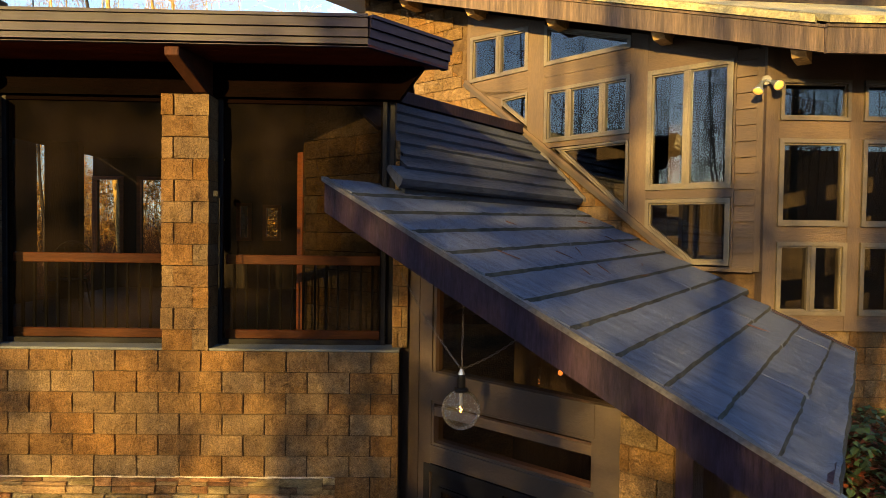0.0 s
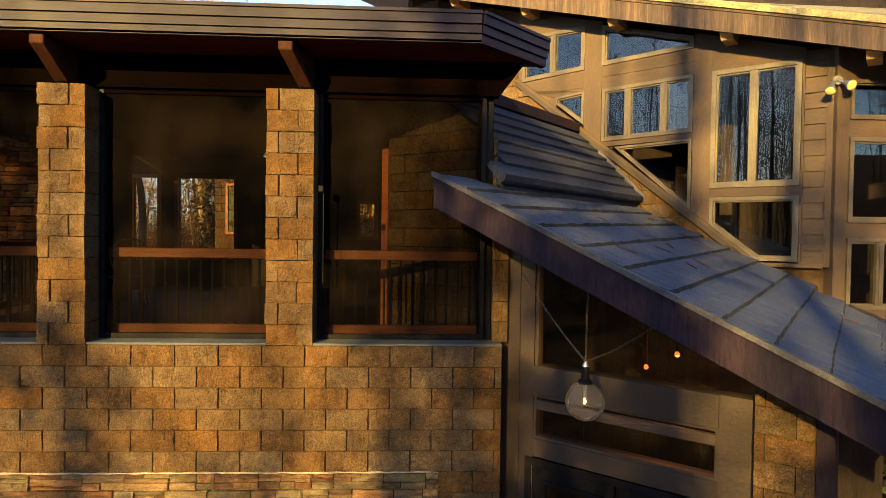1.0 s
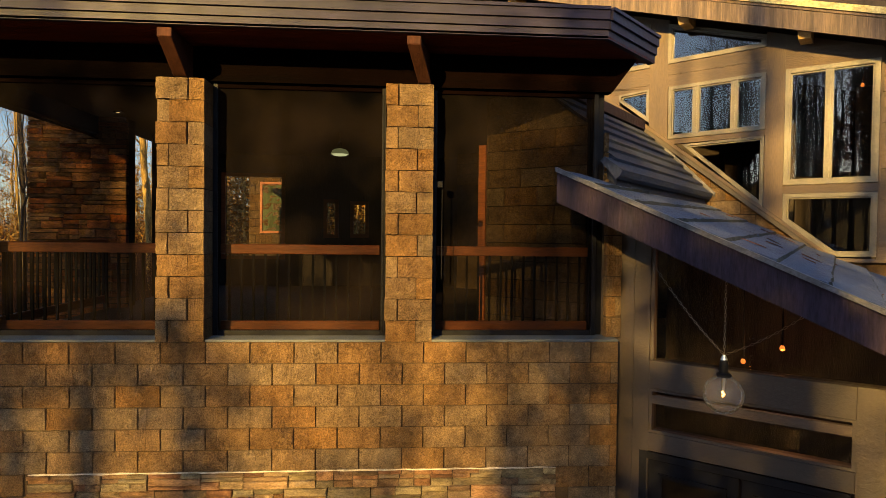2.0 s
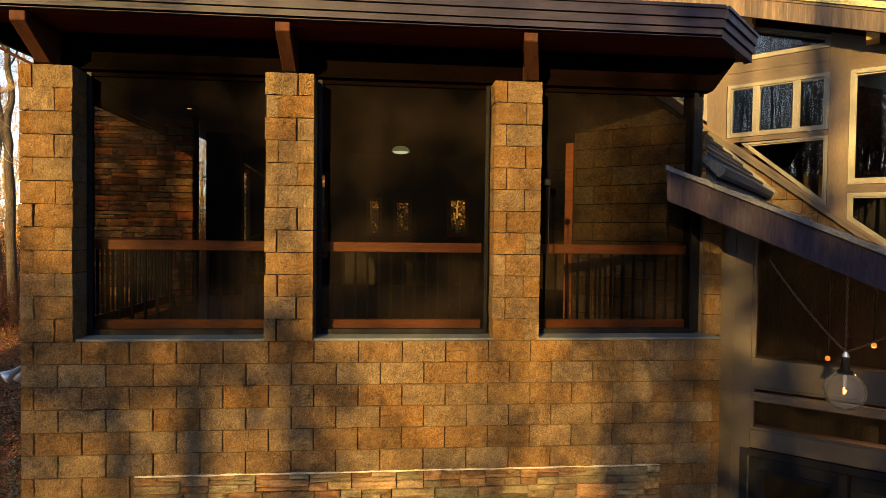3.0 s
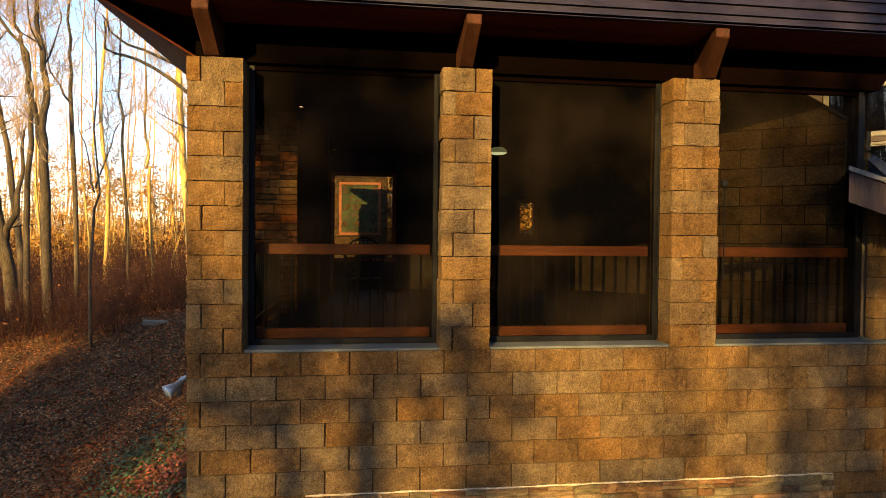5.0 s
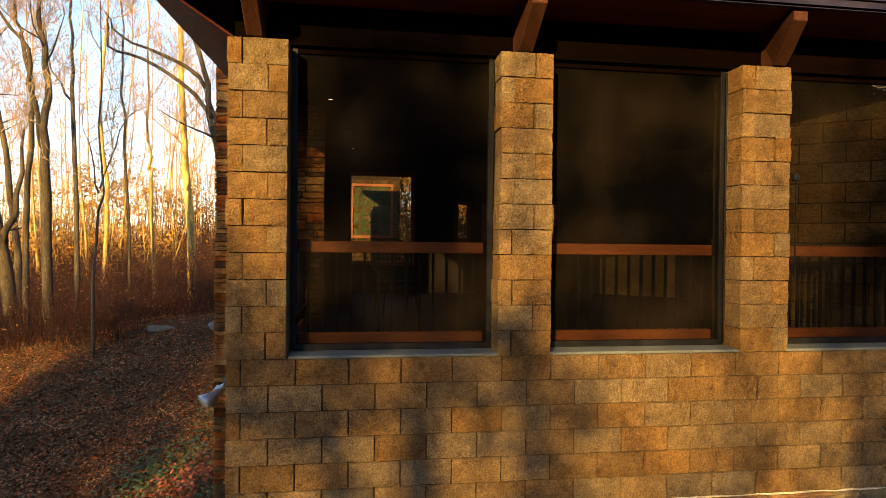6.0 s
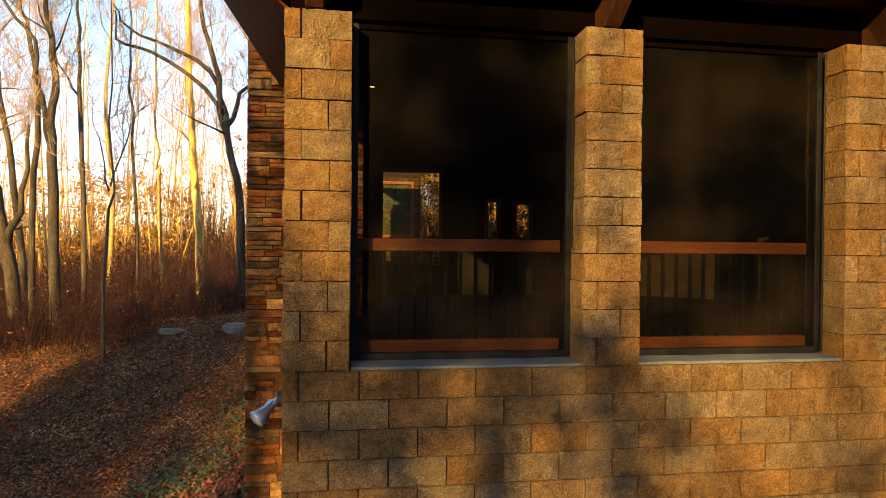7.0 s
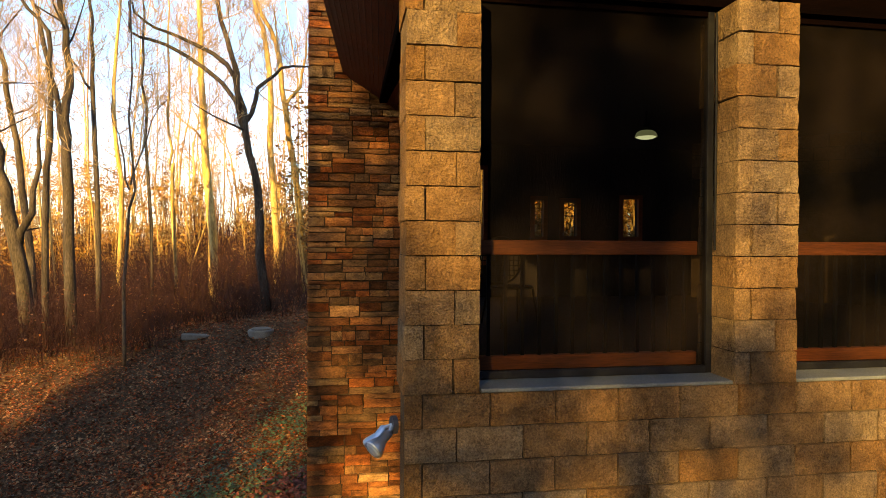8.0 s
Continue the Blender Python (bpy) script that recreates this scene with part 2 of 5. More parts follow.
LID = mat("concrete_lid", (0.10, 0.085, 0.066), (0.155, 0.136, 0.108), 8, 0.9, 0.4, 60, 0.1)
CHROME = plain("brushed_aluminium", (0.36, 0.39, 0.44), 0.35, 0.8)
CHAIN = plain("tarnished_chain", (0.07, 0.058, 0.046), 0.5, 0.6)
DULL = plain("dull_conduit", (0.05, 0.05, 0.056), 0.5, 0.4)
WHITE = plain("lamp_face", (0.26, 0.31, 0.38), 0.2, 0.2)
GLASS = glass_mat("window_glass", (0.45, 0.42, 0.38), 0.012, ior=1.8)
CLEAR = glass_mat("clear_globe", (0.93, 0.93, 0.93), 0.02, haze=0.035, ior=1.18)
DIMGLASS = glass_mat("entry_glass", (0.6, 0.55, 0.5), 0.02, ior=1.42)
SCREEN = mesh_screen_mat()
# reflection of green woods, put into a streaky olive colour
OLIVE = mat("painted_reflection_pane", (0.03, 0.04, 0.022), (0.09, 0.11, 0.05), 2.5, 0.15, 0.0, 20, 0.0, stretch=(2, 1, 0.4), grain=0.5)
GLOW = plain("filament", (1.0, 0.36, 0.06), 0.5, 0, 11.0)
SHADE_GLOW = plain("lit_shade", (0.42, 0.42, 0.17), 0.5, 0, 0.35)
DIFFUSER = plain("lit_diffuser", (0.86, 0.86, 0.42), 0.5, 0, 1.1)
SPOT_GLOW = plain("lit_downlight", (1.0, 0.55, 0.2), 0.5, 0, 6.0)
EMBER = plain("amber_bulb_glow", (1.0, 0.26, 0.04), 0.5, 0, 1.0)


# ---- building helpers ----
def box(bm, x0, x1, y0, y1, z0, z1, bevel=0.0):
    vs = [bm.verts.new(p) for p in ((x0, y0, z0), (x1, y0, z0), (x1, y1, z0), (x0, y1, z0), (x0, y0, z1), (x1, y0, z1), (x1, y1, z1), (x0, y1, z1))]
    fs = [bm.faces.new([vs[i] for i in f]) for f in ((0, 3, 2, 1), (4, 5, 6, 7), (0, 1, 5, 4), (1, 2, 6, 5), (2, 3, 7, 6), (3, 0, 4, 7))]
    if bevel:
        bmesh.ops.bevel(bm, geom=list({e for f in fs for e in f.edges}), offset=bevel, segments=1, affect="EDGES")


def prism(bm, pts, y0, y1, axis="y"):
    """Extrudes a convex outline of (x, z) from y0 to y1, or of (x, y) from z0 to z1 with axis 'z'."""
    put = (lambda p, d: (p[0], d, p[1])) if axis == "y" else (lambda p, d: (p[0], p[1], d)) if axis == "z" else (lambda p, d: (d, p[0], p[1]))
    a = [bm.verts.new(put(p, y0)) for p in pts]
    b = [bm.verts.new(put(p, y1)) for p in pts]
    bm.faces.new(a); bm.faces.new(b[::-1])
    for i in range(len(pts)):
        j = (i + 1) % len(pts)
        bm.faces.new((a[j], a[i], b[i], b[j]))


def inset(pts, d):
    """The convex outline pts drawn in by d on every side."""
    area = sum(p[0] * q[1] - q[0] * p[1] for p, q in zip(pts, pts[1:] + pts[:1]))
    sgn = 1 if area > 0 else -1
    lines = []
    for p, q in zip(pts, pts[1:] + pts[:1]):
        dx, dz = q[0] - p[0], q[1] - p[1]
        l = math.hypot(dx, dz)
        nx, nz = -dz / l * sgn, dx / l * sgn
        lines.append((p[0] + nx * d, p[1] + nz * d, dx, dz))
    out = []
    for i in range(len(lines)):
        x1, z1, a1, b1 = lines[i - 1]
        x2, z2, a2, b2 = lines[i]
        den = a1 * b2 - b1 * a2
        t = ((x2 - x1) * b2 - (z2 - z1) * a2) / den
        out.append((x1 + a1 * t, z1 + b1 * t))
    return out


def ring(bm, outer, inner, y0, y1):
    n = len(outer)
    v = [[bm.verts.new((p[0], d, p[1])) for p in pts] for pts, d in ((outer, y0), (inner, y0), (outer, y1), (inner, y1))]
    for i in range(n):
        j = (i + 1) % n
        for q in ((v[0][i], v[0][j], v[1][j], v[1][i]), (v[2][j], v[2][i], v[3][i], v[3][j]), (v[0][j], v[0][i], v[2][i], v[2][j]), (v[1][i], v[1][j], v[3][j], v[3][i])):
            bm.faces.new(q)


def tube(bm, pts, radii, sides=6):
    """A bent, tapering round bar along pts."""
    rings = []
    for i, (p, r) in enumerate(zip(pts, radii)):
        p = Vector(p)
        d = (Vector(pts[min(i + 1, len(pts) - 1)]) - Vector(pts[max(i - 1, 0)])).normalized()
        u = d.cross(Vector((0.31, 0.95, 0.07))).normalized()
        w = d.cross(u)
        rings.append([bm.verts.new(p + (u * math.cos(a) + w * math.sin(a)) * r) for a in (2 * math.pi * k / sides for k in range(sides))])
    for a, b in zip(rings, rings[1:]):
        for k in range(sides):
            bm.faces.new((a[k], a[(k + 1) % sides], b[(k + 1) % sides], b[k]))
    if sides > 3:
        bm.faces.new(rings[0][::-1]); bm.faces.new(rings[-1])


def lathe(bm, prof, sides=20, m=None):
    """Turns the profile of (radius, height) round the z axis."""
    rings = []
    for r, z in prof:
        ps = [Vector((r * math.cos(2 * math.pi * k / sides), r * math.sin(2 * math.pi * k / sides), z)) for k in range(sides)]
        rings.append([bm.verts.new(m @ p if m else p) for p in ps])
    for a, b in zip(rings, rings[1:]):
        for k in range(sides):
            bm.faces.new((a[k], a[(k + 1) % sides], b[(k + 1) % sides], b[k]))


def to_mesh(bm, name, material, smooth=False):
    if len(bm.faces) > 1:
        bmesh.ops.recalc_face_normals(bm, faces=bm.faces)
    me = bpy.data.meshes.new(name)
    bm.to_mesh(me)
    bm.free()
    me.materials.append(material)
    if smooth:
        for p in me.polygons:
            p.use_smooth = True
    return me


def thing(name, m, label, category, group="", kind=""):
    ob = new(name)
    ob.empty_display_size = 0.1
    ob.matrix_basis = m
    return tagged(ob, label, category, group, kind)


def part(name, bm, material, parent, label="", smooth=False, m=None):
    ob = new(name, to_mesh(bm, name, material, smooth))
    ob.parent = parent
    if m is not None:
        ob.matrix_basis = m
    return tagged(ob, label)


def solid(name, bm, material, label, category, m=None, kind="structure", smooth=False, group=""):
    ob = new(name, to_mesh(bm, name, material, smooth))
    if m is not None:
        ob.matrix_basis = m
    return tagged(ob, label, category, group, kind)


def bx(*a, bevel=0.0):
    bm = bmesh.new()
    box(bm, *a, bevel=bevel)
    return bm


def pr(pts, y0, y1, axis="y"):
    bm = bmesh.new()
    prism(bm, pts, y0, y1, axis)
    return bm


# the wing stands turned by 40 degrees: x along its front, falling towards the viewer's side, y into the house
WING = pose(6.5, 0.1, 0, 0, 0, -40)


def wing(s, w, z=0.0):
    return WING @ Matrix.Translation((s, w, z))


# ---- rough-faced pieces ----
def rough_piece(seed, length, height, depth, relief, nx=4, nz=3, rim=0.006):
    """A piece with a split front: x along, front at y = 0 facing -y, z up."""
    rnd = random.Random(seed)
    bm = bmesh.new()
    g = {}
    for i in range(nx + 1):
        for j in range(nz + 1):
            edge = i in (0, nx) or j in (0, nz)
            y = -relief * rnd.uniform(0.4, 1.0)
            jx = 0 if i in (0, nx) else rnd.uniform(-0.15, 0.15) / nx * length
            jz = 0 if j in (0, nz) else rnd.uniform(-0.15, 0.15) / nz * height
            x, z = length * i / nx + jx, height * j / nz + jz
            if edge:
                y = -rnd.uniform(0.3, 0.75) * relief
                if i == 0: x += rnd.uniform(0, rim)
                if i == nx: x -= rnd.uniform(0, rim)
                if j == 0: z += rnd.uniform(0, rim)
                if j == nz: z -= rnd.uniform(0, rim)
            g[i, j] = bm.verts.new((x, y, z))
    for i in range(nx):
        for j in range(nz):
            bm.faces.new((g[i, j], g[i + 1, j], g[i + 1, j + 1], g[i, j + 1]))
    loop = [g[i, 0] for i in range(nx)] + [g[nx, j] for j in range(nz)] + [g[i, nz] for i in range(nx, 0, -1)] + [g[0, j] for j in range(nz, 0, -1)]
    back = [bm.verts.new((v.co.x, depth, v.co.z)) for v in loop]
    for k in range(len(loop)):
        q = (k + 1) % len(loop)
        bm.faces.new((loop[k], back[k], back[q], loop[q]))
    return bm


BLOCK_MESHES = [to_mesh(rough_piece(100 + i, 0.398, 0.194, 0.09, 0.026, 7, 4, 0.0035), "block", BLOCK) for i in range(16)]
PIER_MESHES = [to_mesh(rough_piece(200 + i, 0.398, 0.194, 0.40, 0.030, 7, 5, 0.004), "block", BLOCK) for i in range(10)]
for me in BLOCK_MESHES + PIER_MESHES:
    for p in me.polygons:
        p.use_smooth = True
    me.set_sharp_from_angle(angle=radians(52))
STONE_MESHES = [to_mesh(rough_piece(300 + i, 0.40, 0.10, 0.08, 0.020, 5, 2, 0.010), "stone", LEDGE) for i in range(12)]
LIT_STONE_MESHES = [to_mesh(rough_piece(400 + i, 0.40, 0.10, 0.08, 0.020, 5, 2, 0.008), "stone", LIT_LEDGE) for i in range(12)]


def piece(name, me, parent, x, y, z, length, height, base=(0.398, 0.194), rz=0.0):
    ob = new(name, me)
    ob.parent = parent
    ob.matrix_basis = pose(x, y, z, 0, 0, rz) @ Matrix.Diagonal((length / base[0], 1, height / base[1], 1))
    return ob


def block_wall(parent, x0, x1, top, rows, starts, skip=None, seed=1, meshes=None, y=0.0):
    """Courses of block 0.203 m high down from top; starts gives the first upright joint of odd and even courses."""
    rnd = random.Random(seed)
    for r in range(rows):
        z = top - 0.2032 * (r + 1)
        cuts = [x0] + [c for c in (starts[r % 2] + 0.4064 * k for k in range(-30, 40)) if x0 + 0.03 < c < x1 - 0.03] + [x1]
        for a, b in zip(cuts, cuts[1:]):
            if skip and skip((a + b) / 2, z + 0.1, a, b):
                continue
            piece("block", rnd.choice(meshes or BLOCK_MESHES), parent, a + 0.005, y - rnd.uniform(0, 0.006), z + 0.004, b - a - 0.010, 0.1952)


def ledge_wall(parent, x0, x1, z0, z1, seed, y=0.0, meshes=None):
    """Dry-laid ledge stone: bands of uneven height, cut into columns of one to four layers, thick layers cut once more."""
    rnd = random.Random(seed)
    layers = ((1.0,), (0.42, 0.58), (0.6, 0.4), (0.3, 0.3, 0.4), (0.5, 0.25, 0.25), (0.26, 0.48, 0.26))
    z = z0
    while z < z1 - 0.02:
        h = rnd.choice((0.09, 0.13, 0.17, 0.21))
        if z1 - z - h < 0.06:
            h = z1 - z
        x = x0
        while x < x1 - 0.02:
            l = min(rnd.uniform(0.2, 0.5), x1 - x)
            if x1 - x - l < 0.12:
                l = x1 - x
            f = 0.0
            for k in ((1.0,) if h < 0.1 else rnd.choice(layers[:3] if h < 0.15 else layers[1:])):
                cuts = [x, x + l] if l < 0.24 or rnd.random() < 0.5 else [x, x + l * rnd.uniform(0.35, 0.65), x + l]
                for a, b in zip(cuts, cuts[1:]):
                    piece("stone", rnd.choice(meshes or STONE_MESHES), parent, a + 0.002, y - rnd.uniform(0, 0.032), z + h * f + 0.002, b - a - 0.005, h * k - 0.005, (0.40, 0.10))
                f += k
            x += l
        z += h


# ---- ground ----
def ground_z(x, y):
    hill = 2.25 + 0.37 * (min(y, 10.0) - 10) + 0.03 * max(0.0, min(y - 10, 10)) + 0.055 * max(0.0, min(y - 20, 40)) + 0.12 * (max(-14.0, min(x, 0.0)) + 2.1)
    right = 2.0 * max(0.0, min(1.0, (x - 9.0) / 2.6))
    h = max(hill, right if y < 3 else hill)
    base = 0.5 * (h + math.sqrt(h * h + 0.25))
    if y < -11:
        base += 0.24 * min(-11 - y, 55) + 0.5 * noise.noise(Vector((x * 0.08, y * 0.08, 3)))
    if x < 0:
        base += 0.06 * noise.noise(Vector((x * 0.6, y * 0.6, 0)))
    return base


def build_ground():
    bm = bmesh.new()
    xs = [-900, -400, -150, -80, -50, -35, -26, -20] + [-16 + 0.5 * i for i in range(60)] + [16, 20, 26, 35, 60, 150, 400, 900]
    ys = [-900, -300, -120, -80, -66, -58, -50, -44, -38, -33, -28, -24, -20, -17, -14, -12, -11, -8, -5, -3] + [-1.5 + 0.5 * i for i in range(52)] + [27, 30, 36, 45, 60, 90, 150, 400, 900]
    g = [[bm.verts.new((x, y, ground_z(x, y))) for y in ys] for x in xs]
    for i in range(len(xs) - 1):
        for j in range(len(ys) - 1):
            bm.faces.new((g[i][j], g[i + 1][j], g[i + 1][j + 1], g[i][j + 1]))
    return solid("ground", bm, GROUND, "brown soil covered with fallen leaves, rising behind the house", "ground", smooth=True)


build_ground()

# ---- porch: block wall, piers, sill ----
XL, XR, SILL_Z = -0.02, 6.46, 3.2
porch_wall = solid("wall_porch", bx(XL + 0.004, XR - 0.004, 0.005, 0.24, -0.4, SILL_Z - 0.004), MORTAR, "tan split-face concrete block wall with recessed joints", "wall")
block_wall(porch_wall, XL, XR, SILL_Z, 10, (0.09, 0.294), lambda x, z, a, b: z < 1.98 and 0.93 < x < 5.87, 3)
ledge_wall(porch_wall, 0.945, 5.855, 1.30, 1.972, 8, -0.012, LIT_STONE_MESHES)
bm = bmesh.new()
crumb = random.Random(61)
tube(bm, [(0.945 + 4.91 * k / 60, -0.016 + crumb.uniform(-0.004, 0.004), 1.977 + crumb.uniform(-0.003, 0.003)) for k in range(61)], [crumb.uniform(0.004, 0.011) for k in range(61)], 5)
solid("trim_mortar", bm, PALEMORTAR, "pale crumbly mortar line above the ledge stones", "mortar")
for x0, x1 in ((0.44, 2.09), (2.52, 4.19), (4.63, 6.46)):
    solid("window_sill", bx(x0, x1, -0.012, 0.30, SILL_Z - 0.002, SILL_Z + 0.022, bevel=0.004), SILL, "grey concrete sill below the porch screen", "sill")
PIERS = ((XL, 0.43, 5.64, "a"), (2.085, 2.52, 5.645, "b"), (4.185, 4.635, 5.65, "c"))
rnd = random.Random(5)
for k, (x0, x1, top, tag) in enumerate(PIERS):
    pier = solid("pier", bx(x0 + 0.012, x1 - 0.012, 0.004, 0.39, SILL_Z, top - 0.006), MORTAR, "tan split-face block pier between the porch screens", "pier", kind="structure")
    for r in range(12):
        z = SILL_Z + 0.2034 * r
        cut = x0 + (x1 - x0) * ((0.26, 0.66)[(r + k + 1) % 2] + rnd.uniform(-0.015, 0.015))
        for a, b in ((x0, cut), (cut, x1)):
            o = rnd.uniform(-0.012, 0.006)
            piece("block", rnd.choice(PIER_MESHES), pier, a + (0.003 if a > x0 else rnd.uniform(-0.008, 0.008)), -0.008 + o, z + 0.002, b - a - 0.006, 0.1995)
end_pier = solid("pier", bx(6.385, 6.52, 0.145, 0.22, SILL_Z + 0.02, 4.60), MORTAR, "narrow tan block pier where porch and entry meet", "pier")
for r in range(7):
    z = SILL_Z + 0.022 + 0.2034 * r
    cut = 6.375 + (0.095 if r % 2 else 0.06)
    for a, b in ((6.375, cut), (cut, 6.53)):
        piece("block", rnd.choice(BLOCK_MESHES), end_pier, a + 0.003, 0.135, z, b - a - 0.006, 0.196)
wall_end = solid("wall_end", bx(6.39, 6.42, 0.29, 0.36, 4.72, 5.26), MORTAR, "raw broken end of the inner block wall", "wall")
for r in range(3):
    piece("block", rnd.choice(BLOCK_MESHES), wall_end, 6.384, 0.275, 4.68 + 0.2034 * r, 0.042, 0.19)

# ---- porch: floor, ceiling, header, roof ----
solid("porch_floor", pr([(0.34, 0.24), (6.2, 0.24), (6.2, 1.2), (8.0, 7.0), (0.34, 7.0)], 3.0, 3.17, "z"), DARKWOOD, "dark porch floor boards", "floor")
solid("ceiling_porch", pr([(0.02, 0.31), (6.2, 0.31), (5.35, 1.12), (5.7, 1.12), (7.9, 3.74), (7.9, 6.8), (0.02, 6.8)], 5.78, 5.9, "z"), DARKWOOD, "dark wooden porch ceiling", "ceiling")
solid("porch_header", pr([(0.0, 5.66), (6.42, 5.66), (6.66, 5.985), (0.0, 5.985)], 0.17, 0.305), HEADER, "red-stained header beam over the porch screens, eave shade put into its colour", "beam")
solid("porch_side_header", bx(-0.01, 0.20, 0.395, 2.88, 5.55, 5.9, bevel=0.006), HEADER, "red-stained header beam at the porch's open side, shade put into its colour", "beam")


def porch_roof():
    """Fascia in two stepped bands round a low roof whose boards slope up and out under the eave."""
    roof = thing("porch_roof", pose(0, 0, 0), "dark low porch roof with stepped metal fascia and red-stained soffit", "roof", kind="structure")
    # outline of the eave, left side, front, chamfer, right side
    out = [(-0.36, 3.2), (-0.66, -0.41), (6.17, -0.41), (6.90, 0.30), (6.86, 0.36)]
    inn = [(0.19, 3.2), (0.10, 0.21), (6.20, 0.21), (6.36, 0.36), (6.36, 0.40)]

    def band(z0, z1, grow, depth, name, label=""):
        bm = bmesh.new()
        for i in range(len(out) - 1):
            a, b = Vector(out[i]), Vector(out[i + 1])
            d = (b - a).normalized()
            nrm = Vector((d.y, -d.x)) * -1
            if nrm.dot((a + b) / 2 - Vector((3, 2))) < 0:
                nrm = -nrm
            a2, b2 = a + nrm * grow, b + nrm * grow
            prism(bm, [(a2.x, a2.y), (b2.x, b2.y), (b2.x - nrm.x * depth, b2.y - nrm.y * depth), (a2.x - nrm.x * depth, a2.y - nrm.y * depth)], z0, z1, "z")
        part(name, bm, FASCIA, roof, label)

    band(5.995, 6.072, 0.0, 0.05, "fascia_lower_band")
    band(6.078, 6.15, 0.022, 0.05, "fascia_middle_band")
    band(6.156, 6.235, 0.045, 0.06, "fascia_upper_band")
    band(6.238, 6.266, 0.062, 0.14, "drip_edge", "thin metal drip edge")
    bm = bmesh.new()
    for i in range(len(out) - 1):
        if i == 3:
            continue
        a, b, c, d = out[i], out[i + 1], inn[i + 1], inn[i]
        k = 14
        for j in range(k):
            f0, f1 = j / k, (j + 1) / k - 0.005
            q = []
            for f, e in ((f0, 0), (f1, 0), (f1, 1), (f0, 1)):
                s, t = (Vector((*a, 6.0)), Vector((*b, 6.0))) if e == 0 else (Vector((*a, 6.0)), Vector((*b, 6.0)))
                lo = Vector((*d, 5.99)), Vector((*c, 5.99))
                if i == 0:
                    lo = Vector((*d, 5.46)), Vector((*c, 5.62))
                    s, t = Vector((*a, 5.83)), Vector((*b, 5.995))
                p0, p1 = s.lerp(lo[0], f), t.lerp(lo[1], f)
                q.append(p0 if e == 0 else p1)
            vs = [bm.verts.new(p) for p in q]
            top = [bm.verts.new(p + Vector((0, 0, 0.02))) for p in q]
            bm.faces.new(vs); bm.faces.new(top[::-1])
            for m in range(4):
                bm.faces.new((vs[m], vs[(m + 1) % 4], top[(m + 1) % 4], top[m]))
    part("soffit_boards", bm, SOFFIT, roof, "dark red-stained boards under the eave")
    part("roof_deck", pr(out + [(6.5, 0.9), (6.5, 6.86), (-0.3, 6.86)], 6.16, 6.24, "z"), FASCIA, roof)
    return roof


porch_roof()
for x, skew in ((0.175, 0.0), (2.29, 0.0), (4.545, 0.30)):
    bm = bmesh.new()
    prism(bm, [(-0.385, 5.975), (-0.385, 5.90), (0.0, 5.655), (0.22, 5.655), (0.22, 5.985)], x - 0.062, x + 0.062, "x")
    for v in bm.verts:
        v.co.x += skew * min(v.co.y, 0.0)
    bmesh.ops.bevel(bm, geom=bm.edges[:], offset=0.006, segments=1, affect="EDGES")
    solid("rafter_bracket", bm, BRACKET, "weathered brown rafter end resting on a block pier", "rafter", kind="", group="rafter ends under the porch eave")


# ---- porch screens and rails ----
def screen_bay(x0, x1, y=0.24, z0=3.225, z1=5.655):
    t = thing("porch_screen", pose(x0, y, z0), "dark insect screen in a black metal frame", "screen", "porch screens")
    w, h = x1 - x0, z1 - z0
    part("frame_post", bx(0, 0.045, -0.02, 0.03, 0, h, bevel=0.003), BLACK, t)
    part("frame_post", bx(w - 0.045, w, -0.02, 0.03, 0, h, bevel=0.003), BLACK, t)
    part("frame_rail", bx(0.046, w - 0.046, -0.02, 0.03, 0, 0.05, bevel=0.003), BLACK, t)
    # top rail shares the header's near-black, eave shade put into its colour
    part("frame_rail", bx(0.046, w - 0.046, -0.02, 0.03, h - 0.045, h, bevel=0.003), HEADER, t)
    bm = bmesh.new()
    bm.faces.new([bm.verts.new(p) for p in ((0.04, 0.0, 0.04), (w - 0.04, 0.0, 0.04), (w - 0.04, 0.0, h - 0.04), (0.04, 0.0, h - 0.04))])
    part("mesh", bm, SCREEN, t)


def railing(x0, x1, m, count):
    t = thing("railing", m, "orange-stained wooden railing with thin dark balusters", "railing", "porch railings")
    part("top_rail", bx(x0, x1, 0, 0.06, 0.845, 0.94, bevel=0.006), RAIL, t)
    part("bottom_rail", bx(x0, x1, 0, 0.06, 0.085, 0.185, bevel=0.006), RAIL, t)
    b0 = to_mesh(bx(-0.011, 0.011, 0.02, 0.042, 0.185, 0.845), "baluster", BLACK)
    for i in range(count):
        ob = new("baluster", b0)
        ob.parent = t
        ob.matrix_basis = pose(x0 + (x1 - x0) * (i + 0.7) / (count + 0.4), 0, 0)
    for x in (x0, x1 - 0.05):
        part("foot", bx(x, x + 0.05, 0.0, 0.05, 0, 0.085), BLACK, t)


for x0, x1 in ((0.432, 2.083), (2.522, 4.183), (4.637, 6.30)):
    screen_bay(x0, x1)
    railing(0.05, x1 - x0 - 0.06, pose(x0, 0.30, 3.17), 13)
railing(0.0, 2.35, pose(0.36, 0.46, 3.17, 0, 0, 90), 20)
corner_post = solid("corner_post", bx(6.235, 6.378, 0.28, 0.42, 3.222, 5.80, bevel=0.006), BLACK, "black-stained square post at the porch corner", "post")

# ---- porch interior ----
def inner_top(a):
    return min(5.79, 5.79 - 0.741 * (a + 0.90))


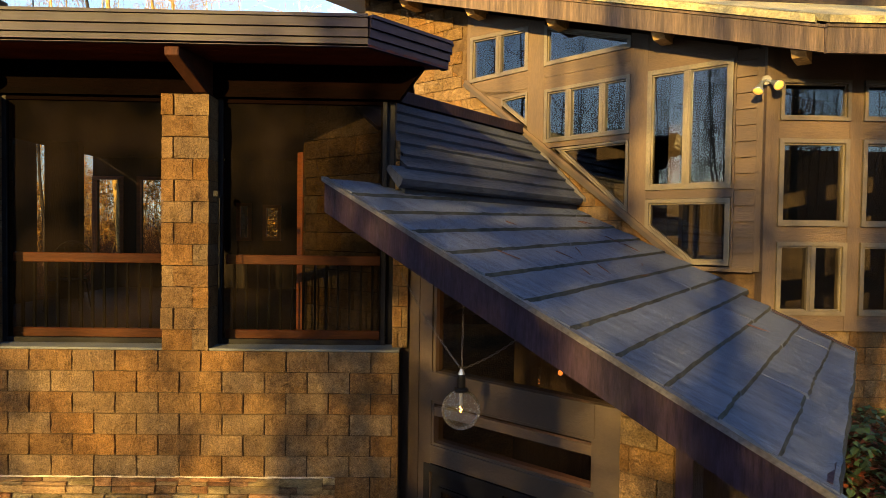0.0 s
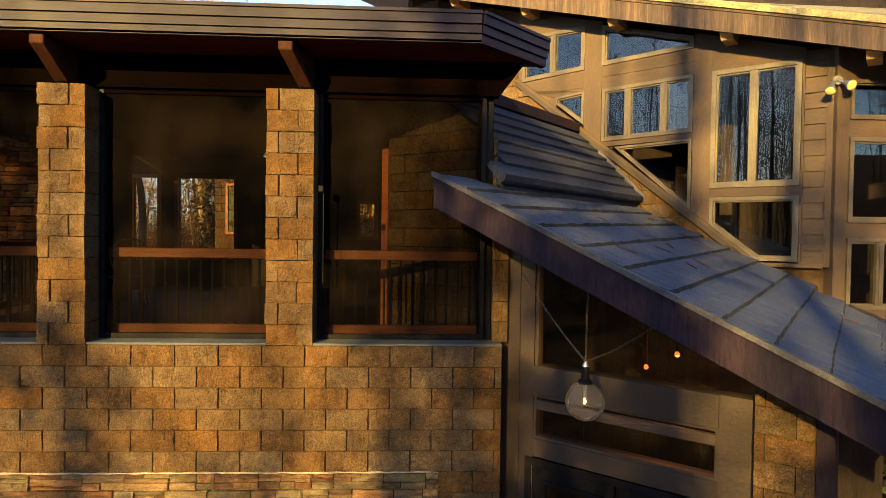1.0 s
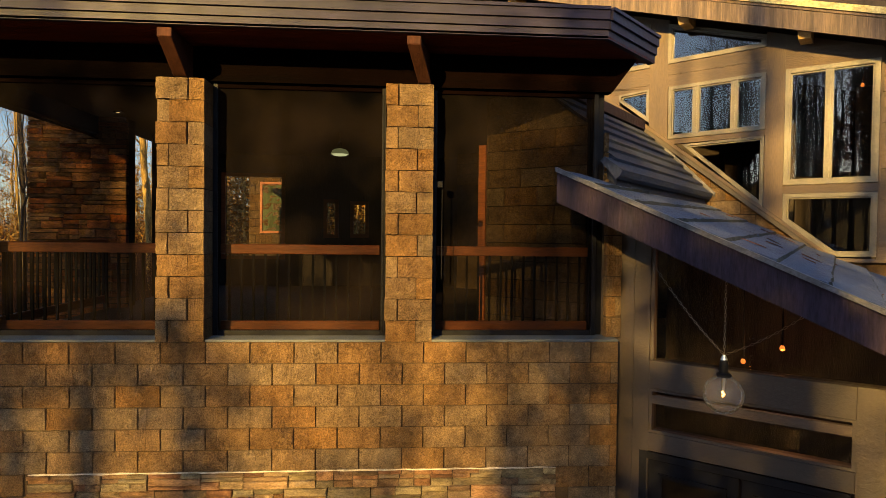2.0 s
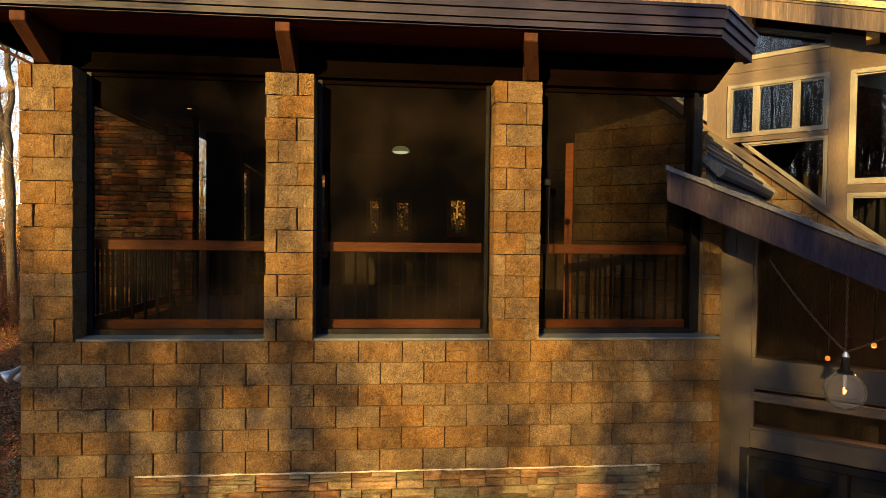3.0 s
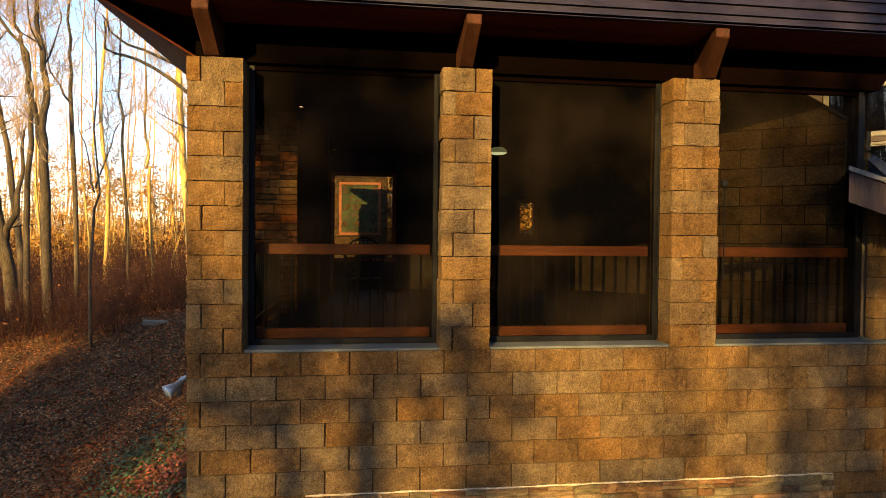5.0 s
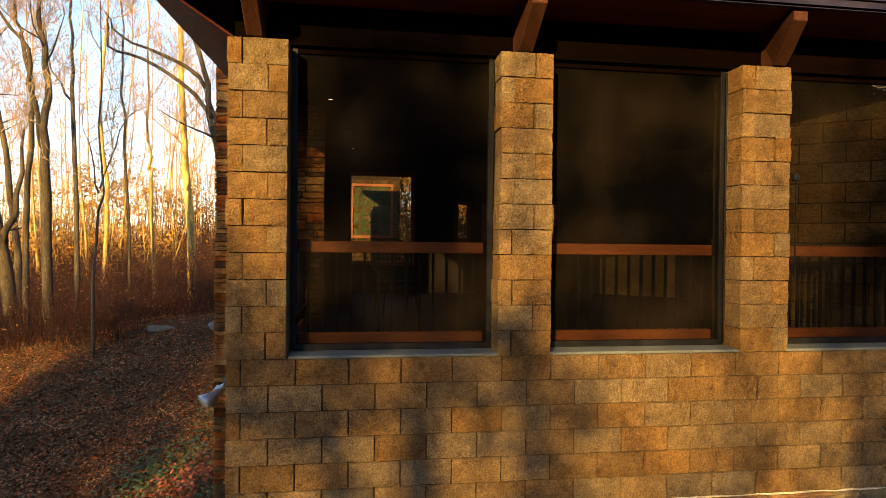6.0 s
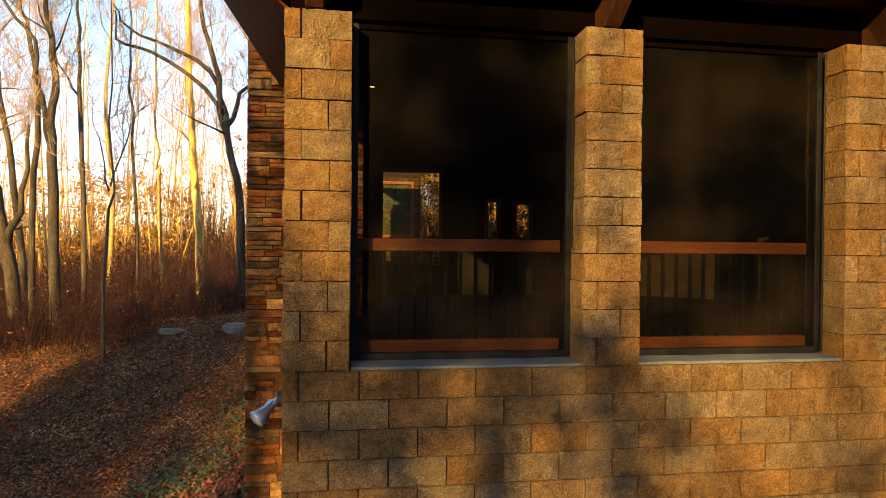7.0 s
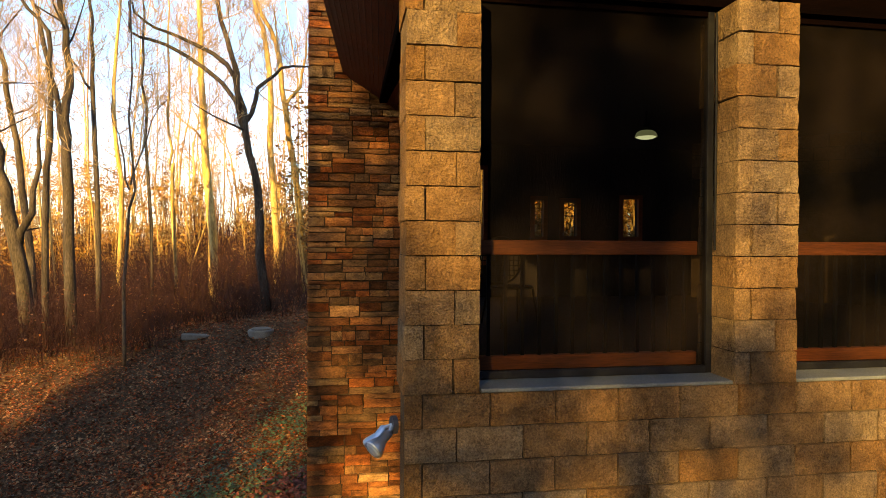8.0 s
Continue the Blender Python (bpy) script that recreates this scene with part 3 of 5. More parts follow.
inner = solid("wall_porch_inner", pr([(-1.56, 3.1), (-0.36, 3.1), (-0.36, inner_top(-0.36) - 0.01), (-0.90, 5.78), (-1.56, 5.78)], 0.012, 0.2), MORTAR, "tan block wall inside the porch", "wall", m=wing(0, 0.0))
block_wall(inner, -1.56, -0.36, 5.77, 13, (0.1, 0.3), lambda x, z, a, b: z + 0.1 > inner_top(b), 21)
for r in range(3):
    z = 5.77 - 0.2032 * (r + 1)
    cuts = [-1.56] + [c for c in ((0.1, 0.3)[r % 2] + 0.4064 * k for k in range(-6, 2)) if -1.53 < c < -0.39] + [-0.36]
    for a, b in zip(cuts, cuts[1:]):
        if z + 0.2 > inner_top(b) and z < inner_top(a):
            t1 = min(inner_top(a), z + 0.2)
            shape = [(a + 0.004, z + 0.004), (b - 0.004, z + 0.004)] + ([(b - 0.004, inner_top(b))] if inner_top(b) > z + 0.01 else []) + [(max(a + 0.004, min(b - 0.005, -0.90 + (5.79 - t1) / 0.741)), t1)] + ([(a + 0.004, t1)] if -0.90 + (5.79 - t1) / 0.741 > a + 0.02 else [])
            if inner_top(b) <= z + 0.01:
                shape[1] = (min(b - 0.004, -0.90 + (5.79 - z) / 0.741), z + 0.004)
            part("block", pr(shape, -0.012, 0.06), BLOCK, inner)
part("top_trim", pr([(-0.92, 5.80), (-0.36, 5.385), (-0.36, 5.42), (-0.92, 5.835)], -0.05, 0.22), FASCIA, inner, "dark sloping trim on the wall's top")
solid("trim", bx(-1.66, -1.565, -0.03, 0.2, 3.17, 5.25, bevel=0.005), RAIL, "orange-stained door trim in the porch", "trim", m=wing(0, 0.0))
BACK = 6.6
OPEN = ((-0.05, 0.47, 3.75, 5.36), (0.84, 1.98, 3.75, 5.36), (2.84, 3.04, 4.19, 4.86), (3.37, 3.64, 4.2, 4.83), (4.46, 4.79, 4.2, 4.9))
bm = bmesh.new()
edge = -0.10
for x0, x1, z0, z1 in OPEN:
    box(bm, edge, x0, BACK, BACK + 0.15, 3.0, 5.9)
    box(bm, x0, x1, BACK, BACK + 0.15, 3.0, z0)
    box(bm, x0, x1, BACK, BACK + 0.15, z1, 5.9)
    edge = x1
box(bm, edge, 9.2, BACK, BACK + 0.15, 3.0, 5.9)
solid("wall_back", bm, DARKWOOD, "wooden wall at the back of the porch room, indoor shade put into its colour", "wall")
for x0, x1, z0, z1 in OPEN:
    w = thing("window_back", pose(x0, BACK - 0.02, z0), "small window in the dark back wall with woods beyond", "window", kind="structure")
    bm = bmesh.new()
    o = [(0, 0), (x1 - x0, 0), (x1 - x0, z1 - z0), (0, z1 - z0)]
    ring(bm, [(-0.05, -0.05), (o[1][0] + 0.05, -0.05), (o[2][0] + 0.05, o[2][1] + 0.05), (-0.05, o[3][1] + 0.05)] if x1 - x0 > 0.2 else o, inset(o, 0.02), -0.02, 0.05)
    part("window_frame", bm, RAIL if x1 - x0 > 0.2 else BLACK, w)
# added wall, its height and length set to block the sun
solid("wall_left_inner", bx(-0.70, -0.58, 3.2, 5.6, 2.2, 6.15), DARKWOOD, "added side wall of the porch room that keeps sun off the back wall", "wall")
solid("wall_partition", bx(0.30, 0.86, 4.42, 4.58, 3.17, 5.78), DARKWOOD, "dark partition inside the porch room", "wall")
# wall of the next house part, seen through the wide back opening
far_wall = solid("wall_beyond", bx(0.55, 1.98, 9.8, 10.0, 1.0, 6.3), MORTAR, "sunlit tan block wall beyond the porch", "wall")
block_wall(far_wall, 0.55, 1.98, 5.6, 9, (0.1, 0.3), None, 61, y=9.79)
w = thing("window_beyond", pose(0.82, 9.78, 4.22), "orange-framed window beyond the porch, reflected green woods put into its pane colour", "window", kind="structure")
bm = bmesh.new()
ring(bm, [(0, 0), (1.0, 0), (1.0, 1.28), (0, 1.28)], [(0.06, 0.06), (0.94, 0.06), (0.94, 1.22), (0.06, 1.22)], -0.04, 0.015)
part("window_frame", bm, RAIL, w)
part("pane", bx(0.05, 0.95, -0.01, 0.0, 0.05, 1.23), OLIVE, w, "olive-dark window pane")


def pendant(x, y, z):
    t = thing("pendant_lamp", pose(x, y, z), "cream metal pendant lamp, lit, under the porch ceiling", "lamp")
    bm = bmesh.new()
    lathe(bm, [(0.03, 0.07), (0.085, 0.058), (0.118, 0.034), (0.135, 0.0), (0.138, -0.02), (0.131, -0.02), (0.11, 0.008), (0.04, 0.034)], 24)
    part("shade", bm, SHADE_GLOW, t, smooth=True)
    bm = bmesh.new()
    lathe(bm, [(0.126, -0.014), (0.10, -0.034), (0.05, -0.044), (0.0, -0.046)], 24)
    part("diffuser", bm, DIFFUSER, t, "glowing pale diffuser", smooth=True)
    bm = bmesh.new()
    lathe(bm, [(0.0, 0.16), (0.035, 0.16), (0.04, 0.10), (0.0, 0.10)], 12)
    part("cap", bm, BLACK, t)
    bm = bmesh.new()
    tube(bm, [(0, 0, 0.16), (0, 0, 5.78 - z)], [0.008, 0.008], 5)
    part("stem", bm, BLACK, t)


pendant(3.39, 3.67, 5.46)
for x, y in ((0.64, 2.47), (0.77, 4.59), (0.88, 6.14)):
    t = thing("downlight", pose(x, y, 5.78), "small round downlight in the porch ceiling, lit orange", "lamp", "porch downlights")
    bm = bmesh.new()
    lathe(bm, [(0.06, 0.0), (0.06, -0.012), (0.035, -0.014), (0.035, 0.0)], 14)
    part("trim_ring", bm, BLACK, t)
    bm = bmesh.new()
    lathe(bm, [(0.0, -0.006), (0.033, -0.006)], 12)
    part("lens", bm, SPOT_GLOW, t)

# ---- stone wall at the porch's open side ----
stone_wall = solid("wall_stone", bx(-0.73, 0.55, 2.92, 3.2, 0.3, 7.6), MORTAR, "brown and orange ledge stone wall", "wall")
ledge_wall(stone_wall, -0.745, 0.56, 1.15, 7.5, 12, 2.915)

# ---- wing: walls behind the entry roof ----
SLOPE = -0.3165


def soffit_z(s):
    return 7.36 + SLOPE * s


DIAG = (6.831 - 3.965) / (-2.07 - 1.55)


def diag_z(s):
    return 3.965 + DIAG * (s - 1.55)


wing_wall = solid("wall_wing", pr([(-4.6, 3.2), (2.46, 3.2), (2.46, 3.93), (1.55, 3.93), (-2.05, 6.79), (-2.05, soffit_z(-2.05)), (-4.6, soffit_z(-4.6))], 0.012, 0.2), MORTAR,
                  "tan split-face block wall below a slanting timber front", "wall", m=wing(0, 3.8))
block_wall(wing_wall, -4.6, 2.46, 3.96 + 0.2032 * 24, 28, (0.0, 0.2), lambda x, z, a, b: z < 3.35 or (z + 0.1 > diag_z(b) and b > -2.05) or z > soffit_z(x) - 0.02 or (z > 3.96 and x > 1.5) or (x < -1.1 and z < 5.2) or (x < 0 and z < 4.6), 31)



def below_slant(poly):
    """Cuts a convex outline at the slanting trim's line."""
    out = []
    for p, q in zip(poly, poly[1:] + poly[:1]):
        fp, fq = diag_z(p[0]) - 0.02 - p[1], diag_z(q[0]) - 0.02 - q[1]
        if fp >= 0:
            out.append(p)
        if fp * fq < 0:
            k = fp / (fp - fq)
            out.append((p[0] + (q[0] - p[0]) * k, p[1] + (q[1] - p[1]) * k))
    return out


for r in range(28):
    z = 3.96 + 0.2032 * (23 - r)
    cuts = [c for c in ((0.0, 0.2)[r % 2] + 0.4064 * k for k in range(-8, 8)) if -2.6 < c < 1.9]
    for a, b in zip(cuts, cuts[1:]):
        if z + 0.2 > diag_z(b) and z < diag_z(a) and b > -2.05 and z > 3.9:
            shape = below_slant([(a + 0.004, z + 0.004), (b - 0.004, z + 0.004), (b - 0.004, z + 0.198), (a + 0.004, z + 0.198)])
            if len(shape) > 2:
                part("block", pr(shape, -0.012, 0.06), BLOCK, wing_wall)

timber = thing("wall_timber", wing(0, 3.8), "tan timber wall front with posts, rails and a slanting lower trim", "wall", kind="structure")


def panel(name, pts, mt, y0=-0.055, y1=0.05):
    part(name, pr(pts, y0, y1), mt, timber)


top = soffit_z
panel("post", [(-2.10, diag_z(-2.10)), (-2.03, diag_z(-2.03)), (-2.03, top(-2.03)), (-2.10, top(-2.10))], TANV)
panel("panel", [(-2.03, 6.60), (-0.92, 6.60), (-0.92, 6.87), (-2.03, 6.82)], TAN)
panel("panel", [(-1.86, diag_z(-1.86)), (-1.45, 6.50), (-0.92, 6.545), (-0.92, 6.595), (-1.86, 6.595)], TAN)
panel("panel", [(-1.86, diag_z(-1.86)), (-1.40, diag_z(-1.40)), (-1.40, 6.503)], TAN)
panel("panel", [(-2.03, 7.575), (-0.92, 7.55), (-0.92, top(-0.92)), (-2.03, top(-2.03))], TAN)
panel("post", [(-0.92, diag_z(-0.92)), (-0.64, diag_z(-0.64)), (-0.64, top(-0.64)), (-0.92, top(-0.92))], TANV, -0.06)
panel("rail", [(-0.64, 6.72), (0.71, 6.745), (0.71, 6.925), (-0.64, 6.885)], TAN)
panel("rail", [(-0.64, 6.54), (0.71, 6.575), (0.71, 6.74), (-0.64, 6.715)], TAN)
panel("rail", [(-0.56, 5.66), (0.71, 5.68), (0.71, 5.76), (-0.64, 5.73)], TAN)
panel("post", [(0.712, diag_z(0.712)), (0.95, diag_z(0.95)), (0.95, top(0.95)), (0.712, top(0.712))], TANV, -0.06)
panel("panel", [(0.95, 6.57), (2.04, 6.57), (2.04, top(2.04)), (0.95, top(0.95))], TAN)
panel("rail", [(0.95, 4.85), (2.04, 4.85), (2.04, 4.965), (0.95, 4.965)], TAN)
panel("post", [(2.30, 3.94), (2.47, 3.94), (2.47, top(2.47)), (2.30, top(2.30))], TANV, -0.065)
panel("post", [(2.035, 3.94), (2.06, 3.94), (2.06, top(2.06)), (2.035, top(2.035))], TANV)
d = Vector((1, DIAG)).normalized()
nrm = Vector((-d.y, d.x))
a, b = Vector((-2.12, diag_z(-2.12))), Vector((1.56, diag_z(1.56)))
for off, wd, y0 in ((-0.075, 0.06, -0.085), (-0.012, 0.045, -0.10)):
    p, q = a + nrm * off, b + nrm * off
    panel("slanting_trim", [tuple(p), tuple(q), tuple(q + nrm * wd), tuple(p + nrm * wd)], TIMBER if off < -0.05 else TAN, y0)
panel("sill", [(1.52, 3.925), (2.30, 3.925), (2.30, 3.975), (1.52, 3.975)], TAN, -0.09)
z = 3.96
while z < top(2.2) - 0.05:
    bm = bmesh.new()
    zt = min(z + 0.212, top(2.2))
    prism(bm, [(-0.05, z), (-0.025, zt), (0.03, zt), (0.03, z)], 2.062, 2.298, "x")
    part("lap_board", bm, TAN, timber)
    z += 0.197


def window(name, pts, m, splits=(), fr=0.055, y0=-0.075, mt=None, label="window with a cream wooden frame reflecting bare trees and sky"):
    """A framed window from an outline of (x, z); splits are the mullions' places along x."""
    mt = mt or CREAM
    cx, cz = min(p[0] for p in pts), min(p[1] for p in pts)
    loc = [(p[0] - cx, p[1] - cz) for p in pts]
    w = thing(name, m @ Matrix.Translation((cx, 0, cz)), label, "window", kind="structure")
    bm = bmesh.new()
    ring(bm, loc, inset(loc, fr), y0, 0.04)
    part("window_frame", bm, mt, w)
    bm = bmesh.new()
    ring(bm, inset(loc, fr), inset(loc, fr + 0.022), y0 + 0.028, 0.03)
    part("sash", bm, mt, w)
    inner_pts = inset(loc, fr + 0.004)
    lo_x, hi_x = min(p[0] for p in inner_pts), max(p[0] for p in inner_pts)

    def span(x):
        zs = []
        for p, q in zip(inner_pts, inner_pts[1:] + inner_pts[:1]):
            if (p[0] - x) * (q[0] - x) <= 0 and abs(p[0] - q[0]) > 1e-6:
                zs.append(p[1] + (q[1] - p[1]) * (x - p[0]) / (q[0] - p[0]))
        return min(zs), max(zs)
    for x in splits:
        x -= cx
        l0, l1 = span(x)
        part("mullion", bx(x - 0.048, x + 0.048, y0 + 0.006, 0.03, l0, l1), mt, w)
        part("mullion_bead", bx(x - 0.014, x + 0.014, y0 - 0.004, y0 + 0.005, l0, l1), mt, w)
    bm = bmesh.new()
    bm.faces.new([bm.verts.new((p[0], y0 + 0.05, p[1])) for p in inner_pts])
    pane = part("pane", bm, GLASS, w)
    pane.visible_shadow = False
    return w


WA = wing(0, 3.8)
window("window_1", [(-2.03, 6.83), (-0.92, 6.875), (-0.92, 7.55), (-2.03, 7.575)], WA, (-1.475,))
window("window_2", [(-1.40, 6.40), (-0.92, 6.02), (-0.92, 6.54), (-1.40, 6.50)], WA, fr=0.03)
window("window_3", [(-0.64, 6.89), (0.71, 6.93), (0.71, top(0.71) - 0.04), (-0.64, top(-0.64) - 0.06)], WA, fr=0.05)
window("window_4", [(-0.625, 5.735), (0.71, 5.765), (0.71, 6.57), (-0.625, 6.535)], WA, (-0.225, 0.305), 0.05)
window("window_5", [(-0.42, 5.64), (0.705, diag_z(0.705) + 0.02), (0.705, 5.675)], WA, fr=0.03)
window("window_6", [(0.955, 4.97), (2.03, 4.97), (2.03, 6.565), (0.955, 6.565)], WA, (1.475,), 0.06)
window("window_7", [(0.955, diag_z(0.955) + 0.03), (1.55, diag_z(1.55) + 0.03), (2.03, 4.0), (2.03, 4.845), (0.955, 4.845)], WA, fr=0.05)

# ---- right-hand window wall ----
right_wall = solid("wall_right", bx(10.86, 14.5, 1.44, 1.62, 0.5, 3.24), MORTAR, "tan block wall below the tall windows", "wall")
block_wall(right_wall, 10.86, 14.5, 3.24, 10, (0.05, 0.25), None, 41, y=1.432)
tall = thing("wall_windows", pose(0, 1.42, 0), "tan timber wall of posts and rails round tall windows", "wall", kind="structure")
for x0, x1 in ((10.72, 10.88), (11.73, 11.89), (12.74, 12.90), (13.75, 14.5)):
    part("post", bx(x0, x1, -0.05, 0.12, 3.24, 6.75), TANV, tall)
for x0, x1 in ((10.88, 11.73), (11.89, 12.74), (12.90, 13.75)):
    for z0, z1 in ((3.24, 3.43), (4.31, 4.50), (5.54, 5.76), (6.24, 6.75)):
        part("rail", bx(x0, x1, -0.046, 0.12, z0, z1), TAN, tall)
    M1 = pose(0, 1.42, 0)
    e = 0.002
    window("window_lower", [(x0 + e, 3.43), (x1 - e, 3.43), (x1 - e, 4.31), (x0 + e, 4.31)], M1, ((x0 + x1) / 2,), 0.05)
    window("window_middle", [(x0 + e, 4.50), (x1 - e, 4.50), (x1 - e, 5.54), (x0 + e, 5.54)], M1, (), 0.05)
    window("window_upper", [(x0 + e, 5.76), (x1 - e, 5.76), (x1 - e, 6.24), (x0 + e, 6.24)], M1, (), 0.04)

# ---- main roof ----
main = thing("main_roof", wing(0, 0), "large roof with a weathered wooden fascia and mossy shingles", "roof", kind="structure")


def slope_slab(s0, s1, w0, w1, z0, z1, mt, name, label=""):
    """A slab that falls along the wing's front; z0 and z1 hold at s = 0."""
    bm = bmesh.new()
    prism(bm, [(s0, z0 + SLOPE * s0), (s1, z0 + SLOPE * s1), (s1, z1 + SLOPE * s1), (s0, z1 + SLOPE * s0)], w0, w1)
    return part(name, bm, mt, main, label)


slope_slab(-7.0, 3.10, 3.29, 3.335, 7.315, 7.575, GREYFASC, "fascia", "weathered fascia board with streaks")
slope_slab(-7.0, 3.11, 3.275, 3.33, 7.578, 7.612, GREYFASC, "fascia_cap")
slope_slab(-7.0, 2.9, 3.336, 9.5, 7.43, 7.56, DARKWOOD, "soffit")
slope_slab(-7.0, 2.95, 3.25, 9.5, 7.615, 7.70, MOSS, "shingles", "sunlit mossy shingles")
for s in (-3.22, -1.80, -0.34, 1.20, 2.78):
    bm = bmesh.new()
    zz = 7.43 + SLOPE * s
    prism(bm, [(3.36, zz), (3.36, zz - 0.10), (3.45, zz - 0.175), (3.80, zz - 0.175), (3.80, zz)], s - 0.075, s + 0.075, "x")
    # golden twig colour instead of tan: the sun on the ends is painted
    part("lookout", bm, TWIG, main, "wooden lookout end, sunlight put into its golden colour")
eave = thing("eave_roof", pose(0, 0, 0), "roof edge over the tall windows with weathered fascia", "roof", kind="structure")
part("fascia", bx(10.93, 16.0, 0.60, 0.645, 6.33, 6.60), GREYFASC, eave)
part("fascia_cap", bx(10.92, 16.0, 0.585, 0.64, 6.603, 6.64), GREYFASC, eave)
part("soffit", pr([(0.65, 6.44), (6.0, 8.4), (6.0, 8.55), (0.65, 6.58)], 10.94, 16.0, "x"), DARKWOOD, eave)
part("shingles", pr([(0.56, 6.64), (6.4, 9.05), (6.4, 9.13), (0.56, 6.72)], 10.93, 16.0, "x"), MOSS, eave)
part("lookout", bx(12.3, 12.46, 0.70, 1.40, 6.30, 6.44), TAN, eave)

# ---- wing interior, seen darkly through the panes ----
solid("wall_wing_back", bx(-5.0, 4.5, 7.5, 7.65, 2.5, 9.0), DARKWOOD, "wooden wall inside the house, indoor shade put into its colour", "wall", m=wing(0, 0))
solid("wall_wing_end", bx(-4.6, -4.45, 4.0, 7.5, 2.5, 9.0), DARKWOOD, "wooden end wall inside the house, indoor shade put into its colour", "wall", m=wing(0, 0))
solid("wall_right_back", bx(10.5, 15.0, 5.5, 5.65, 2.5, 8.6), DARKWOOD, "wooden wall inside the house, indoor shade put into its colour", "wall")
solid("wall_right_end", bx(14.5, 14.65, 1.42, 5.5, 0.5, 8.6), TAN, "tan timber end wall", "wall")
solid("floor_house", bx(6.6, 14.5, 3.9, 12.0, 2.9, 3.05), DARKWOOD, "dark house floor", "floor")
for s0, s1, z0, z1, w0 in ((0.75, 0.93, 3.4, 7.0, 5.2), (1.70, 1.95, 3.4, 6.6, 5.6)):
    solid("inner_post", bx(s0, s1, w0, w0 + 0.18, z0, z1), TIMBER, "brown-stained post inside the house", "post", m=wing(0, 0))

# ---- steep roof between porch and wing ----
steep = thing("steep_roof", wing(0, 0), "steep dark tiled roof slope with a brown capped top edge", "roof", kind="structure")
part("deck", pr([(-0.06, 4.72), (-0.08, 4.86), (-1.06, 5.86), (-1.2, 5.7)], 0.06, 3.76), STEEP, steep)
N = 7
for r in range(N):
    f0, f1 = r / N, (r + 1) / N
    s0, z0, s1, z1 = -0.02 - 1.0 * f0, 4.84 + 1.02 * f0, -0.02 - 1.0 * f1, 4.84 + 1.02 * f1
    cuts = [(-0.10, 0.11)[r] if r < 2 else 0.21] + [0.28 + 0.95 * k + (0.4 if r % 2 else 0) for k in range(1, 4)] + [3.74]
    for w0, w1 in zip(cuts, cuts[1:]):
        if w1 - w0 < 0.05:
            continue
        bm = bmesh.new()
        prism(bm, [(s0 + 0.040, z0 - 0.025), (s0 + 0.068, z0 + 0.035), (s1 + 0.024, z1 + 0.031), (s1 - 0.02, z1 - 0.01), (s0, z0 - 0.05)], w0 + 0.002, w1 - 0.002)
        part("tile", bm, STEEP, steep)
part("cap_lower_board", bx(-1.16, -1.00, 0.05, 3.72, 5.76, 5.90, bevel=0.006), RAKE, steep, "dark brown cap board")
part("cap_upper_board", bx(-1.20, -0.965, 0.05, 3.73, 5.905, 6.05, bevel=0.006), RAKE, steep)
bm = bmesh.new()
prism(bm, [(0.06, 4.83), (0.075, 4.89), (-0.96, 5.93), (-1.0, 5.86)], 3.74, 3.775)
part("edge_flashing", bm, METAL_EDGE, steep)

# ---- entry roof ----
ER = -0.448


def entry_z(s):
    return 4.815 + ER * (s + 0.297)


entry = thing("entry_roof", wing(0, 0), "low sloping entry roof of large grey shake tiles, lightly moss-edged, shade put into the butt edges", "roof", kind="structure")


def eave_s(w):
    return 3.43 + 0.067 * (3.2 - w)


part("deck", pr([(-0.34, entry_z(-0.34) - 0.10), (3.40, entry_z(3.40) - 0.10), (3.40, entry_z(3.40) - 0.03), (-0.34, entry_z(-0.34) - 0.03)], -0.66, 3.3), SOFFIT, entry)
bm = bmesh.new()
prism(bm, [(-0.345, entry_z(-0.345) - 0.30), (3.72, entry_z(3.72) - 0.30), (3.72, entry_z(3.72) - 0.015), (-0.345, entry_z(-0.345) - 0.015)], -0.73, -0.685)
part("rake_board", bm, RAKE, entry, "dark purple-brown rake board")
bm = bmesh.new()
prism(bm, [(-0.35, entry_z(-0.35) - 0.02), (3.73, entry_z(3.73) - 0.02), (3.73, entry_z(3.73) + 0.022), (-0.35, entry_z(-0.35) + 0.022)], -0.765, -0.70)
part("drip_edge", bm, METAL_EDGE, entry)
bm = bmesh.new()
prism(bm, [(-0.69, entry_z(-0.34) - 0.26), (0.35, entry_z(-0.34) - 0.26), (0.35, entry_z(-0.34) - 0.03), (-0.69, entry_z(-0.34) - 0.03)], -0.345, -0.31, "x")
part("end_board", bm, RAKE, entry)
SKEW = 0.05
COURSES = [-0.53, -0.19, 0.17, 0.53, 0.89, 1.25, 1.60, 1.95, 2.26, 2.57, 2.88, 3.19]


def course_s(k, w):
    """Where the courses begin, slightly askew to the roof's slope; the last one ends at the eave."""
    return eave_s(w) if k == len(COURSES) else COURSES[k] + SKEW * (3.2 - w)


